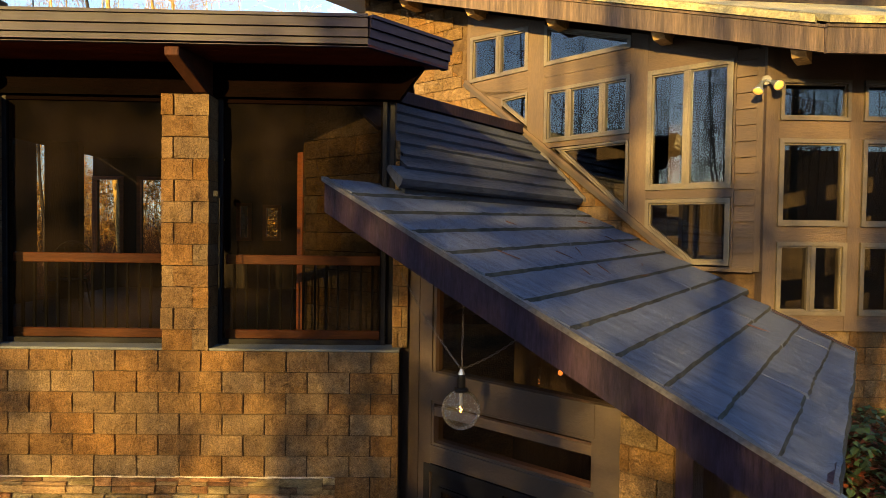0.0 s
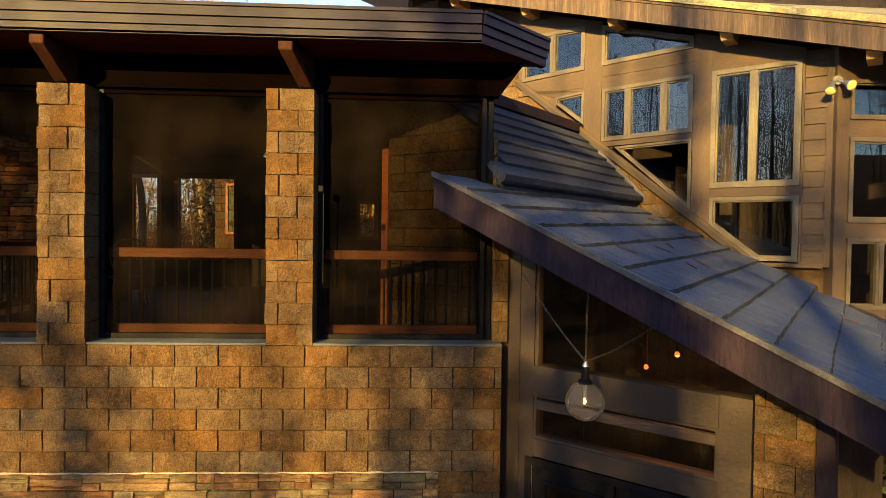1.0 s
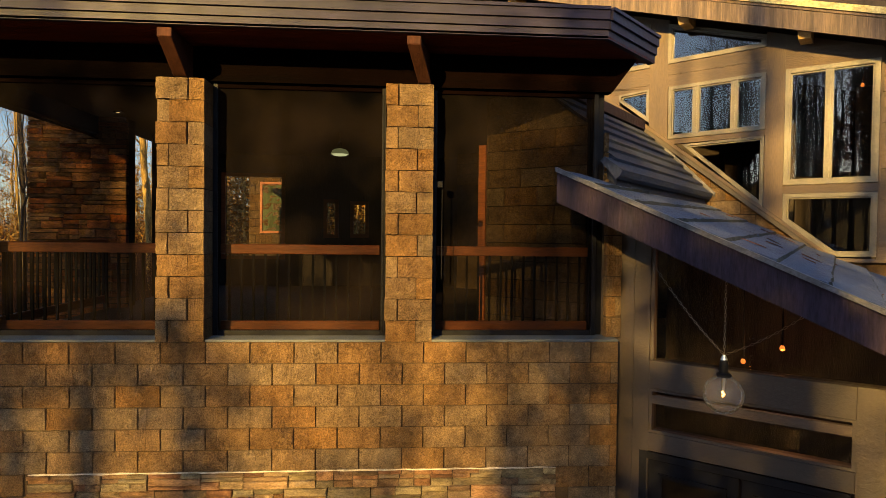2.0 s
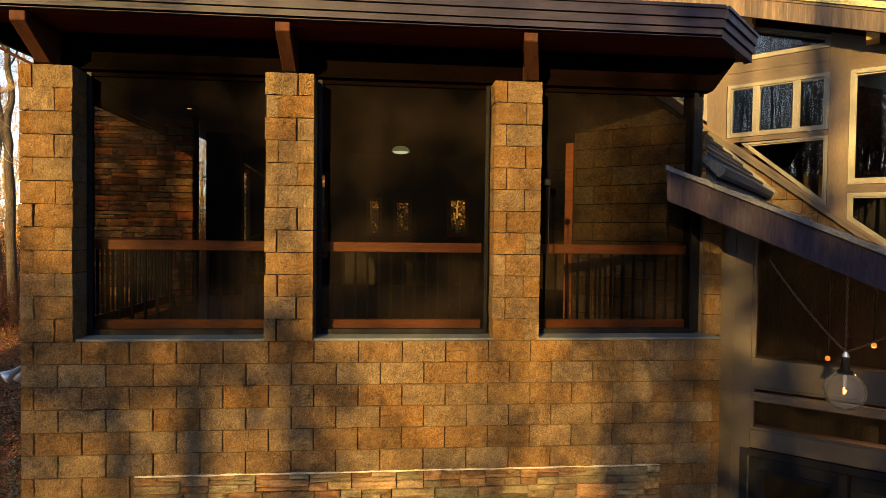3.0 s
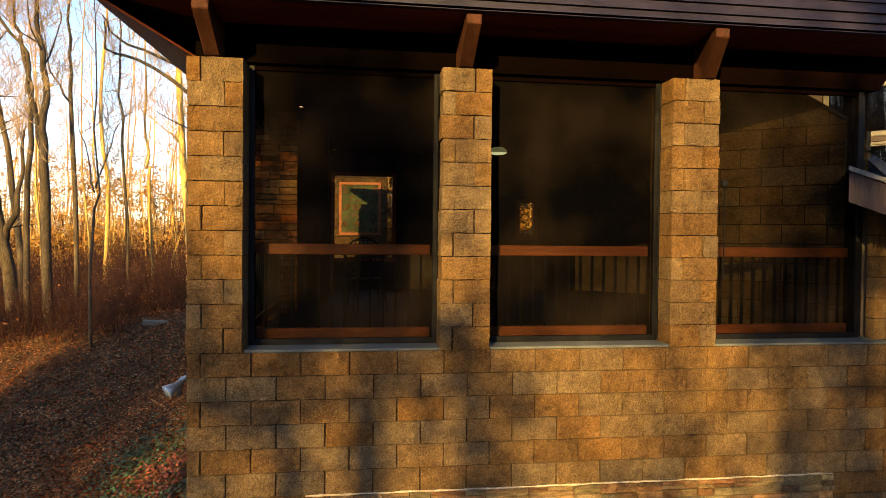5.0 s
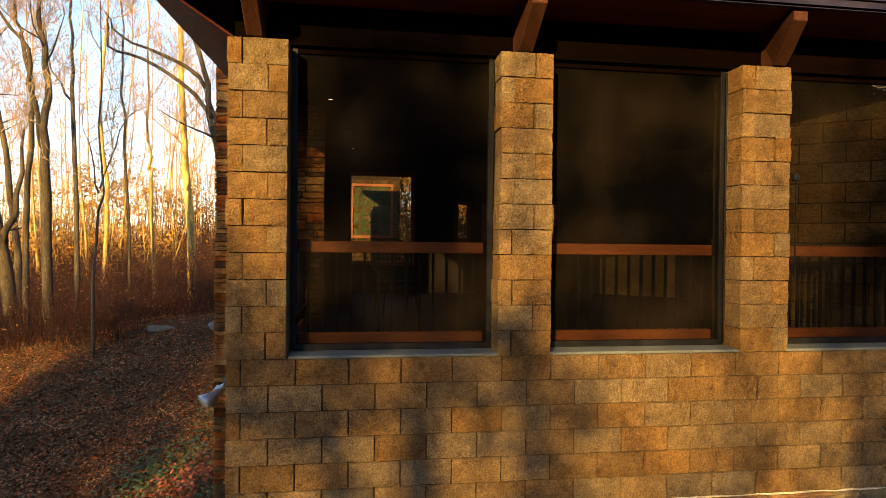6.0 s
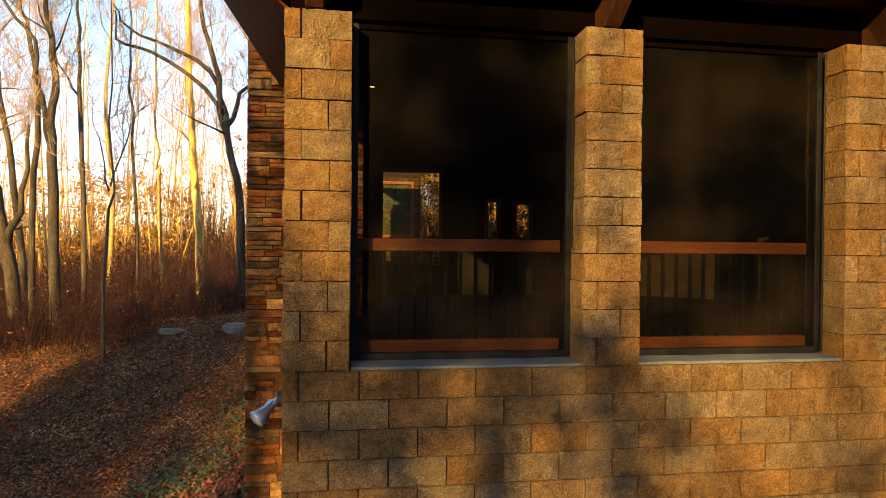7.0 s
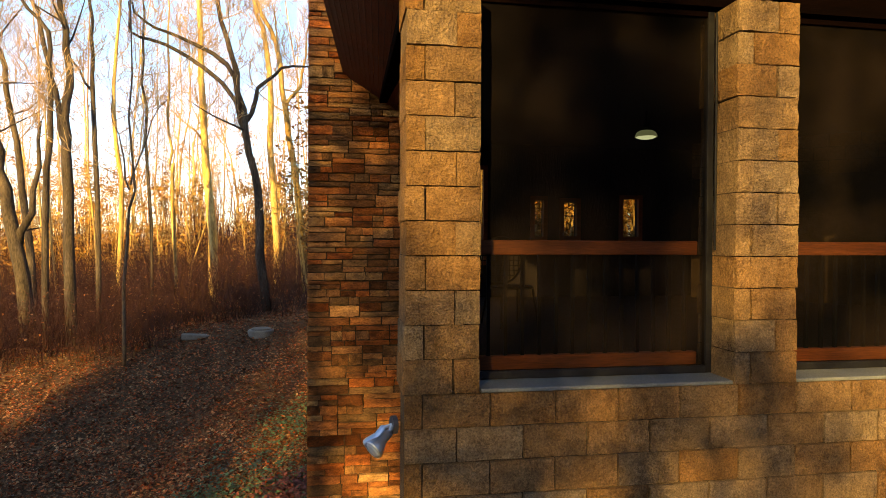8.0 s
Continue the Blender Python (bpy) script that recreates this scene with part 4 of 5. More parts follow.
rnd = random.Random(17)
for r in range(len(COURSES)):
    w_hi = 3.80 if COURSES[r] < 2.1 else 3.40
    cuts = [-0.735] + sorted(-0.735 + (0.75 if r % 2 else 1.5) + 1.65 * k + rnd.uniform(-0.3, 0.3) for k in range(3))
    cuts = [c for c in cuts if c < w_hi - 0.35] + [w_hi]
    for w0, w1 in zip(cuts, cuts[1:]):
        bm = bmesh.new()
        k = max(6, int((w1 - w0) / 0.09))
        lowr, uppr = [], []
        wave = rnd.uniform(0, 6)
        for i in range(k + 1):
            w = w0 + 0.0012 + (w1 - w0 - 0.0024) * i / k
            b = max(-0.37, course_s(r, w) - 0.02)
            e = max(b + 0.02, course_s(r + 1, w) + (0.03 if r + 1 < len(COURSES) else 0.0) + rnd.uniform(-0.005, 0.005) + 0.003 * math.sin(wave + 3 * w))
            jig = rnd.uniform(-0.003, 0.003)
            lowr.append(((b, w, entry_z(b) - 0.012), (e, w, entry_z(e) - 0.006)))
            uppr.append(((b, w, entry_z(b) + 0.004), (e - 0.017 + 2.5 * jig, w, entry_z(e) + 0.040 + 1.5 * jig)))
        lv = [[bm.verts.new(p) for p in q] for q in lowr]
        uv = [[bm.verts.new(p) for p in q] for q in uppr]
        for i in range(k):
            bm.faces.new((uv[i][0], uv[i + 1][0], uv[i + 1][1], uv[i][1]))
            # butt face in the dark edge colour, painting the course's shade line
            bm.faces.new((uv[i][1], uv[i + 1][1], lv[i + 1][1], lv[i][1])).material_index = 1
        for i in (0, k):
            bm.faces.new((uv[i][0], uv[i][1], lv[i][1], lv[i][0]))
        part("tile", bm, SLATE, entry).data.materials.append(TILE_EDGE)
bm = bmesh.new()
prism(bm, [(2.62, entry_z(2.62) + 0.03), (3.40, entry_z(3.40) + 0.03), (3.40, entry_z(3.40) + 0.045), (2.62, entry_z(2.62) + 0.045)], 3.20, 3.26)
part("edge_strip", bm, RAKE, entry)
part("eave_board", pr([(3.36, -0.68), (3.65, -0.68), (3.40, 3.22), (3.36, 3.22)], entry_z(3.6) - 0.24, entry_z(3.6) + 0.02, "z"), RAKE, entry)

# ---- entry front ----
solid("trim", bx(-0.30, -0.105, -0.02, 0.16, 0.0, 4.55), TIMBER, "brown corner board between block wall and entry", "trim", m=wing(0, 0.10))
front = thing("wall_entry", wing(0, 0.14), "brown timber entry wall with glazed openings", "wall", kind="structure")
part("post", pr([(-0.10, 0.0), (0.28, 0.0), (0.28, entry_z(0.28) - 0.1), (-0.10, entry_z(-0.10) - 0.1)], -0.05, 0.12), TIMBER, front)
part("post_strip", bx(0.10, 0.125, -0.062, -0.052, 0.0, 4.3), TIMBER, front)
part("post", bx(1.97, 2.26, -0.05, 0.12, 0.0, 3.02), TIMBER, front)
part("beam", bx(0.28, 1.97, -0.055, 0.12, 2.74, 3.02, bevel=0.005), TIMBER, front)
part("lintel", bx(0.28, 1.97, -0.055, 0.12, 2.13, 2.31, bevel=0.005), TIMBER, front)
for x0, x1, z0, z1 in ((0.28, 0.31, 2.31, 2.74), (1.94, 1.97, 2.31, 2.74), (0.31, 1.94, 2.31, 2.335), (0.31, 1.94, 2.715, 2.74)):
    part("bead", bx(x0, x1, -0.04, 0.10, z0, z1), TIMBER, front)
part("rail", bx(0.31, 1.94, -0.035, 0.02, 2.595, 2.68), TAN, front)
w = thing("window_entry", wing(0.28, 0.14, 3.02), "dark glazing above the entry beam", "window", kind="structure")
bm = bmesh.new()
pts = [(0.0, 0.0), (1.98, 0.0), (1.98, entry_z(2.26) - 0.13 - 3.02), (0.0, entry_z(0.28) - 0.13 - 3.02)]
bm.faces.new([bm.verts.new((p[0], 0.02, p[1])) for p in pts])
part("pane", bm, DIMGLASS, w).visible_shadow = False
part("window_frame", bx(0.0, 0.035, -0.03, 0.06, 0.0, entry_z(0.3) - 3.15), TIMBER, w)
w = thing("window_slot", wing(0.31, 0.14, 2.335), "long dark transom window over the door", "window", kind="structure")
bm = bmesh.new()
bm.faces.new([bm.verts.new(p) for p in ((0, 0.03, 0), (1.63, 0.03, 0), (1.63, 0.03, 0.38), (0, 0.03, 0.38))])
part("pane", bm, DIMGLASS, w).visible_shadow = False
door = thing("door_1", wing(0.20, 0.14, 0.02), "black double entry door with glazed leaves", "door", kind="structure")
part("door_frame", bx(0.0, 0.07, -0.06, 0.08, 0, 2.10), BLACK, door)
part("door_frame", bx(0.07, 1.74, -0.06, 0.08, 2.03, 2.10), BLACK, door)
for x in (0.08, 0.92):
    leaf = part("door_leaf", bx(x, x + 0.82, -0.03, 0.02, 0.0, 2.02, bevel=0.004), BLACK, door)
    bm = bmesh.new()
    ring(bm, [(x + 0.10, 0.25), (x + 0.72, 0.25), (x + 0.72, 1.90), (x + 0.10, 1.90)], [(x + 0.14, 0.29), (x + 0.68, 0.29), (x + 0.68, 1.86), (x + 0.14, 1.86)], -0.05, -0.031)
    part("leaf_moulding", bm, BLACK, leaf)
    bm = bmesh.new()
    bm.faces.new([bm.verts.new(p) for p in ((x + 0.14, -0.034, 0.29), (x + 0.68, -0.034, 0.29), (x + 0.68, -0.034, 1.86), (x + 0.14, -0.034, 1.86))])
    part("leaf_glass", bm, DIMGLASS, leaf)
side = solid("wall_entry_side", pr([(2.26, -0.2), (2.66, -0.2), (2.66, entry_z(2.66) - 0.13), (2.26, entry_z(2.26) - 0.13)], 0.012, 0.25), MORTAR, "tan block wall beside the entry door", "wall", m=wing(0, -0.10))
block_wall(side, 2.26, 2.66, 3.44, 16, (0.1, 0.3), lambda x, z, a, b: z + 0.1 > entry_z(b) - 0.07, 51)
solid("entry_post", bx(2.665, 2.78, 0.0, 0.25, -0.2, entry_z(2.78) - 0.14), RAKE, "dark purple-brown post at the end of the entry", "post", m=wing(0, -0.10))
solid("wall_entry_inner", pr([(-0.2, 0.0), (3.0, 0.0), (3.0, entry_z(3.0) - 0.15), (-0.2, entry_z(-0.2) - 0.15)], 2.2, 2.3), DARKWOOD, "dark wall inside the entry hall", "wall", m=wing(0, 0.14))
solid("entry_landing", pr([(-0.5, -2.2), (3.0, -2.2), (3.0, 2.2), (-0.5, 2.2)], -0.3, 0.0, "z"), SILL, "concrete landing before the entry door", "floor", m=wing(0, 0.1))


def globe_lamp(m):
    t = thing("globe_lamp", m, "clear glass globe lamp, lit, hanging from three chains", "lamp")
    bm = bmesh.new()
    lathe(bm, [(0.16 * math.sin(a), -0.16 * math.cos(a)) for a in (math.pi * (i + 0.02) / 20.6 for i in range(19))] + [(0.035, 0.16)], 32)
    part("globe", bm, CLEAR, t, smooth=True).visible_shadow = False
    bm = bmesh.new()
    lathe(bm, [(0.0, 0.148), (0.058, 0.148), (0.062, 0.165), (0.05, 0.178), (0.036, 0.182), (0.034, 0.27), (0.026, 0.285), (0.0, 0.29)], 18)
    part("socket", bm, BLACK, t)
    bm = bmesh.new()
    lathe(bm, [(0.0, 0.15), (0.016, 0.15), (0.012, 0.03), (0.0, 0.028)], 10)
    part("stem", bm, CHROME, t)
    bm = bmesh.new()
    tube(bm, [(0, 0, 0.03), (-0.012, 0.0, 0.015), (0.012, 0, 0.0), (-0.010, 0, -0.012), (0.0, 0, -0.022)], [0.005] * 5, 6)
    part("filament", bm, GLOW, t)
    bm = bmesh.new()
    lathe(bm, [(0.0, 0.285), (0.03, 0.29), (0.012, 0.33), (0.0, 0.33)], 12)
    part("cap_ring", bm, CHROME, t)
    link = bmesh.new()
    tube(link, [(0.008 * math.cos(a), 0, 0.019 * math.sin(a)) for a in (2 * math.pi * i / 10 for i in range(11))], [0.0022] * 11, 4)
    lm = to_mesh(link, "chain_link", CHAIN)
    for ex, ey, ez, n in ((0.0, 0.02, 1.05, 22), (-0.58, -0.12, 1.10, 29), (0.66, 0.10, 0.78, 23)):
        for i in range(n):
            f = i / n
            sag = -0.16 * f * (1 - f) if abs(ex) > 0.1 else 0
            p = Vector((0, 0, 0.33)).lerp(Vector((ex, ey, ez)), f) + Vector((0, 0, sag))
            dirn = Vector((ex, ey, ez - 0.33)) + Vector((0, 0, -0.16 * (1 - 2 * f) if abs(ex) > 0.1 else 0))
            ob = new("chain_link", lm)
            ob.parent = t
            ob.matrix_basis = Matrix.Translation(p) @ dirn.to_track_quat("Z", "Y").to_matrix().to_4x4() @ pose(0, 0, 0, 0, 0, 90 * (i % 2))


globe_lamp(wing(1.066, -0.473, 2.925))


def flood_light(m, label, bulb):
    t = thing("flood_light", m, label, "lamp", "flood lights")
    bm = bmesh.new()
    lathe(bm, [(0.0, 0.0), (0.055, 0.0), (0.055, 0.03), (0.0, 0.03)], 16, pose(0, 0, 0, 90))
    part("base_plate", bm, DULL, t)
    for sx in (-0.055, 0.055):
        arm = Matrix.Translation((sx, -0.06, -0.03)) @ pose(0, 0, 0, 145 if sx < 0 else 120, 0, -35 if sx < 0 else 25)
        bm = bmesh.new()
        tube(bm, [(0, -0.02, 0), arm.translation], [0.014, 0.014], 8)
        part("arm", bm, CHROME, t)
        bm = bmesh.new()
        lathe(bm, [(0.0, -0.01), (0.026, 0.0), (0.03, 0.07), (0.036, 0.075), (0.062, 0.14), (0.062, 0.15), (0.056, 0.15)], 18, arm)
        head = part("lamp_holder", bm, CHROME, t, smooth=True)
        bm = bmesh.new()
        lathe(bm, [(0.056, 0.146), (0.04, 0.158), (0.0, 0.163)], 18, arm)
        part("bulb_face", bm, bulb, head)


flood_light(pose(-0.045, 0.20, 2.97, 0, 0, -78), "silver twin flood light on the corner of the block wall", WHITE)
flood_light(pose(10.70, 1.36, 6.22, 0, 0, -20), "brass-toned twin flood light under the main eave", plain("amber_bulb", (1.0, 0.42, 0.08), 0.3, 0.0, 0.4))


def ember_bulb(s, w, z, drop):
    t = thing("bare_bulb", wing(s, w, z), "small lit amber bulb hanging inside the house", "lamp", "bulbs inside the house")
    bm = bmesh.new()
    lathe(bm, [(0.0, -0.03), (0.018, -0.024), (0.027, -0.006), (0.022, 0.014), (0.012, 0.03), (0.0, 0.03)], 12)
    part("glass_bulb", bm, EMBER, t, smooth=True)
    bm = bmesh.new()
    tube(bm, [(0, 0, 0.03), (0, 0, 0.07), (0, 0, drop)], [0.014, 0.014, 0.004], 6)
    part("cord", bm, BLACK, t)


ember_bulb(1.28, 1.3, 3.08, 0.72)
ember_bulb(0.86, 1.6, 2.84, 1.1)
ember_bulb(1.80, 5.0, 6.5, 0.4)
hall_light = new("hall_light", bpy.data.lights.new("hall_light", "POINT"))
hall_light.data.energy, hall_light.data.color, hall_light.data.shadow_soft_size = 11.0, (1.0, 0.36, 0.10), 0.05
hall_light.matrix_world = wing(1.28, 1.3, 3.0)


# ---- small fittings ----
t = thing("sensor_box", pose(4.70, 0.02, 4.70), "small grey sensor box on the pier's edge", "sensor")
part("case", bx(-0.025, 0.025, -0.05, 0.0, -0.03, 0.03, bevel=0.006), BLACK, t)
part("cable", bx(0.018, 0.024, -0.01, 0.0, -0.9, -0.032), BLACK, t)
# added tubes standing where the metal screen frames catch a highlight
for x, z0, z1 in ((2.066, 4.05, 5.62), (4.160, 3.25, 5.62)):
    bm = bmesh.new()
    tube(bm, [(x, 0.17, z0), (x, 0.17, z1)], [0.008, 0.008], 8)
    solid("conduit", bm, BLACK, "thin black tube up the pier's side, added where the frame has a highlight line", "conduit", kind="")


def wire_chair(m):
    """A patio chair with a round wire back."""
    t = thing("patio_chair", m, "black metal patio chair with a round perforated back", "chair")
    bm = bmesh.new()
    n = 26
    tube(bm, [(0.27 * math.cos(a), 0.0, 0.72 + 0.27 * math.sin(a)) for a in (2 * math.pi * i / n for i in range(n + 1))], [0.012] * (n + 1), 6)
    for k in range(-4, 5):
        h = math.sqrt(max(0.0, 0.27 ** 2 - (0.058 * k) ** 2))
        tube(bm, [(0.058 * k, 0.0, 0.72 - h), (0.058 * k, 0.02, 0.72), (0.058 * k, 0.0, 0.72 + h)], [0.006] * 3, 4)
        tube(bm, [(-h, 0.0, 0.72 + 0.058 * k), (0, 0.02, 0.72 + 0.058 * k), (h, 0.0, 0.72 + 0.058 * k)], [0.006] * 3, 4)
    part("backrest", bm, BLACK, t)
    bm = bmesh.new()
    lathe(bm, [(0.0, 0.42), (0.25, 0.42), (0.26, 0.43), (0.25, 0.445), (0.0, 0.445)], 24, Matrix.Translation((0, -0.22, 0)))
    part("seat", bm, BLACK, t)
    for sx in (-1, 1):
        for y0, y1 in ((-0.40, -0.46), (-0.05, 0.03)):
            bm = bmesh.new()
            tube(bm, [(0.19 * sx, y0, 0.42), (0.23 * sx, y1, 0.0)], [0.012, 0.010], 6)
            part("leg", bm, BLACK, t)


wire_chair(pose(1.42, 3.3, 3.17, 0, 0, 12))

rnd = random.Random(303)
for i in range(14):
    s, w = rnd.uniform(0.3, 3.2), rnd.uniform(-0.5, 3.0)
    a = rnd.uniform(0, 6.28)
    l = rnd.uniform(0.08, 0.26)
    pts = []
    for k in range(4):
        ss, ww = s + math.cos(a) * l * k / 3 + rnd.uniform(-0.012, 0.012), w + math.sin(a) * l * k / 3
        pts.append((ss - s, ww - w, entry_z(ss) - entry_z(s)))
    bm = bmesh.new()
    tube(bm, pts, [0.005, 0.006, 0.005, 0.002], 4)
    solid("fallen_twig", bm, BRUSHSTEM, "small fallen twig lying on the roof tiles", "twig", m=wing(s, w, entry_z(s) + 0.036), kind="", group="twigs on the roof")


# ---- trees ----
def grow(bm_wood, bm_twig, rnd, p, d, r, length, depth, maxdepth):
    """One limb with its side limbs; thin ones go into the twig mesh."""
    n = 5 if depth < 2 else 4
    pts, rad = [p.copy()], [r]
    cur, dirn = p.copy(), d.copy()
    kids = []
    for i in range(n):
        dirn = (dirn + Vector((rnd.uniform(-1, 1), rnd.uniform(-1, 1), rnd.uniform(-0.3, 0.8))) * (0.12 if depth == 0 else 0.34)).normalized()
        cur = cur + dirn * (length / n)
        pts.append(cur.copy())
        rad.append(r * (1 - 0.78 * (i + 1) / n) if depth else r * (1 - 0.72 * (i + 1) / n))
        if depth < maxdepth and i >= (1 if depth == 0 else 0):
            for _ in range(2 if depth < 2 else 1 + (rnd.random() < 0.5)):
                kids.append((cur.copy(), dirn.copy(), rad[-1]))
    tube(bm_wood if r > 0.022 else bm_twig, pts, [max(x, 0.005) for x in rad], 7 if r > 0.08 else 5 if r > 0.022 else 3)
    for q, dd, rr in kids:
        side = Vector((rnd.uniform(-1, 1), rnd.uniform(-1, 1), rnd.uniform(0.0, 0.9))).normalized()
        nd = (dd * 0.55 + side * 0.85).normalized()
        grow(bm_wood, bm_twig, rnd, q, nd, max(0.0045, rr * rnd.uniform(0.36, 0.56)), length * rnd.uniform(0.36, 0.62), depth + 1, maxdepth)


def tree(x, y, height, r, seed, lean=(0, 0), depth=3, limbs=(), label="bare forest tree with grey-brown bark", bare=0.38):
    """limbs: extra big limbs as (height, dx, dy, dz, length, radius)."""
    rnd = random.Random(seed)
    z = ground_z(x, y) - 0.15
    t = thing("tree", pose(x, y, z), label, "tree", "bare trees of the wood")
    wood, twig = bmesh.new(), bmesh.new()
    pts, rad = [], []
    n = 9
    for i in range(n + 1):
        f = i / n
        pts.append(Vector((lean[0] * f * f * height + 0.10 * r * 8 * math.sin(seed + 4 * f) * f, lean[1] * f * height + 0.08 * r * 8 * math.cos(seed * 1.7 + 5 * f) * f, f * height)))
        rad.append(r * (1.25 if i == 0 else 1 - 0.75 * f))
    tube(wood, pts, rad, 10)
    for i in range(int(n * bare), n + 1):
        for _ in range(2):
            a = rnd.uniform(0, 2 * math.pi)
            d = Vector((math.cos(a), math.sin(a), rnd.uniform(0.3, 1.1))).normalized()
            grow(wood, twig, rnd, pts[i], d, rad[i] * rnd.uniform(0.3, 0.5), height * rnd.uniform(0.12, 0.24), 1, depth)
    for h, dx, dy, dz, ln, lr in limbs:
        k = h / height * n
        i = min(int(k), n - 1)
        p = pts[i].lerp(pts[i + 1], k - i)
        grow(wood, twig, rnd, p, Vector((dx, dy, dz)).normalized(), lr, ln, 1, depth)
    part("trunk", wood, BARK, t, smooth=True)
    tagged(part("twig_spray", twig, TWIG, t), kind="stuff")
    return t


def shaped_tree(y, trunk, r, seed, limbs=(), label="bare forest tree with grey-brown bark", bark=None):
    """A tree whose trunk runs through points of (x, z), with long limbs that leave it likewise; all of it sprouts twigs."""
    rnd = random.Random(seed)
    x0 = trunk[0][0]
    z0 = ground_z(x0, y) - 0.15
    t = thing("tree", pose(x0, y, z0), label, "tree", "bare trees of the wood")
    wood, twig = bmesh.new(), bmesh.new()

    def bough(line, r0, r1, bend, sprout, size):
        pts = [Vector((p[0] - x0, bend * k * 0.12 + rnd.uniform(-0.05, 0.05), p[1] - z0)) for k, p in enumerate(line)]
        fine = []
        for k in range(len(pts) - 1):
            a, b, c, d = pts[max(k - 1, 0)], pts[k], pts[k + 1], pts[min(k + 2, len(pts) - 1)]
            for f in (0, 0.33, 0.67):
                fine.append(0.5 * ((2 * b) + (c - a) * f + (2 * a - 5 * b + 4 * c - d) * f * f + (3 * b - a - 3 * c + d) * f ** 3))
        fine.append(pts[-1])
        for k in range(1, len(fine)):
            fine[k] = fine[k] + Vector((rnd.gauss(0, 0.035), rnd.gauss(0, 0.035), 0))
        n = len(fine) - 1
        rad = [r0 + (r1 - r0) * k / n for k in range(n + 1)]
        tube(wood, fine, rad, 9 if r0 > 0.06 else 6)
        for k in range(int(n * sprout), n + 1):
            for _ in range(1 if rnd.random() < 0.75 else 0):
                d = Vector((rnd.uniform(-1, 1), rnd.uniform(-1, 1), rnd.uniform(-0.1, 1.0))).normalized()
                grow(wood, twig, rnd, fine[k], d, max(0.012, rad[k] * rnd.uniform(0.18, 0.4)), size * rnd.uniform(0.5, 1.2), 1, 3 if r > 0.07 else 2)

    (xa, za), (xb, zb) = trunk[-2], trunk[-1]
    line = [(x0, z0)] + list(trunk[1:]) + [(xb + (xb - xa) * 0.6, zb + 2.2), (xb + (xb - xa) * 0.9, zb + 4.5)]
    bough(line, r, r * 0.2, 0.0, 0.36, 1.9)
    for limb in limbs:
        bough(limb, r * 0.55, r * 0.16, rnd.uniform(-1, 1), 0.3, 1.3)
    part("trunk", wood, bark or BARK, t, smooth=True)
    tagged(part("twig_spray", twig, TWIG, t), kind="stuff")


# trees of the slope behind the house
shaped_tree(12.7, [(-2.32, 2.35), (-2.55, 4.51), (-2.69, 5.81), (-2.99, 7.46), (-3.25, 8.82), (-3.57, 10.23)], 0.125, 12,
            ([(-3.0, 7.5), (-3.36, 8.6), (-4.32, 9.12), (-5.25, 9.48), (-5.65, 10.1)], [(-2.85, 6.8), (-3.4, 8.1), (-4.72, 8.95), (-5.52, 9.19), (-5.54, 9.9)], [(-2.85, 7.2), (-2.53, 8.06), (-1.97, 8.6), (-1.2, 8.7)]))
shaped_tree(10.4, [(-6.02, 2.4), (-6.12, 5.12), (-6.21, 6.31), (-6.14, 7.38), (-6.1, 8.45), (-6.28, 9.14)], 0.12, 13, ([(-6.21, 6.2), (-6.37, 7.25), (-6.5, 8.42), (-6.99, 9.1), (-7.4, 9.9)],))
shaped_tree(16.2, [(-4.38, 2.84), (-4.5, 5.46), (-4.71, 8.06), (-4.81, 11.52)], 0.15, 15, label="bare forest tree, sunlight put into its pale bark colour", bark=SUNLIT_BARK)
shaped_tree(11.9, [(-6.06, 3.0), (-6.16, 6.57), (-6.22, 8.42), (-6.25, 9.73)], 0.065, 16, ([(-6.2, 7.6), (-6.7, 8.4), (-6.9, 9.6)],))
shaped_tree(9.2, [(-4.6, 2.0), (-4.56, 4.06), (-4.53, 5.1)], 0.04, 11, ([(-4.53, 5.1), (-4.69, 5.93), (-4.87, 6.58)], [(-4.51, 5.2), (-4.25, 6.17), (-3.89, 6.96)]))
shaped_tree(16.0, [(-1.55, 3.0), (-1.85, 5.84), (-2.2, 8.12), (-2.46, 10.2), (-3.06, 11.56)], 0.12, 19, ([(-2.2, 8.2), (-1.7, 9.4), (-1.5, 11.0)],), label="bare forest tree, sunlight put into its pale bark colour", bark=SUNLIT_BARK)
shaped_tree(18.5, [(-2.72, 3.0), (-2.88, 7.63), (-3.12, 10.96), (-3.5, 12.51)], 0.13, 20, label="bare forest tree, sunlight put into its pale bark colour", bark=SUNLIT_BARK)
shaped_tree(14.5, [(-5.02, 3.0), (-5.14, 5.95), (-5.2, 6.27), (-5.16, 7.68), (-5.23, 9.88)], 0.06, 23, label="bare forest tree, sunlight put into its pale bark colour", bark=SUNLIT_BARK)
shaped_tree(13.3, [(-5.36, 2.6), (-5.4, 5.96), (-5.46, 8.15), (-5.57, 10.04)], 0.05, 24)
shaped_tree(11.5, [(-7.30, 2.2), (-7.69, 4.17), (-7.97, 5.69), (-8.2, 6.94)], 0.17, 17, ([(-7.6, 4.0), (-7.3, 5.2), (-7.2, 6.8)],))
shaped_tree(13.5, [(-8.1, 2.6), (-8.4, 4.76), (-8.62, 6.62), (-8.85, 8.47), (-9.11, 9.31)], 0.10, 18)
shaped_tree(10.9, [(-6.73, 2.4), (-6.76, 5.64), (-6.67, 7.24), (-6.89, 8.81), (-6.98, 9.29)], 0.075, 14)
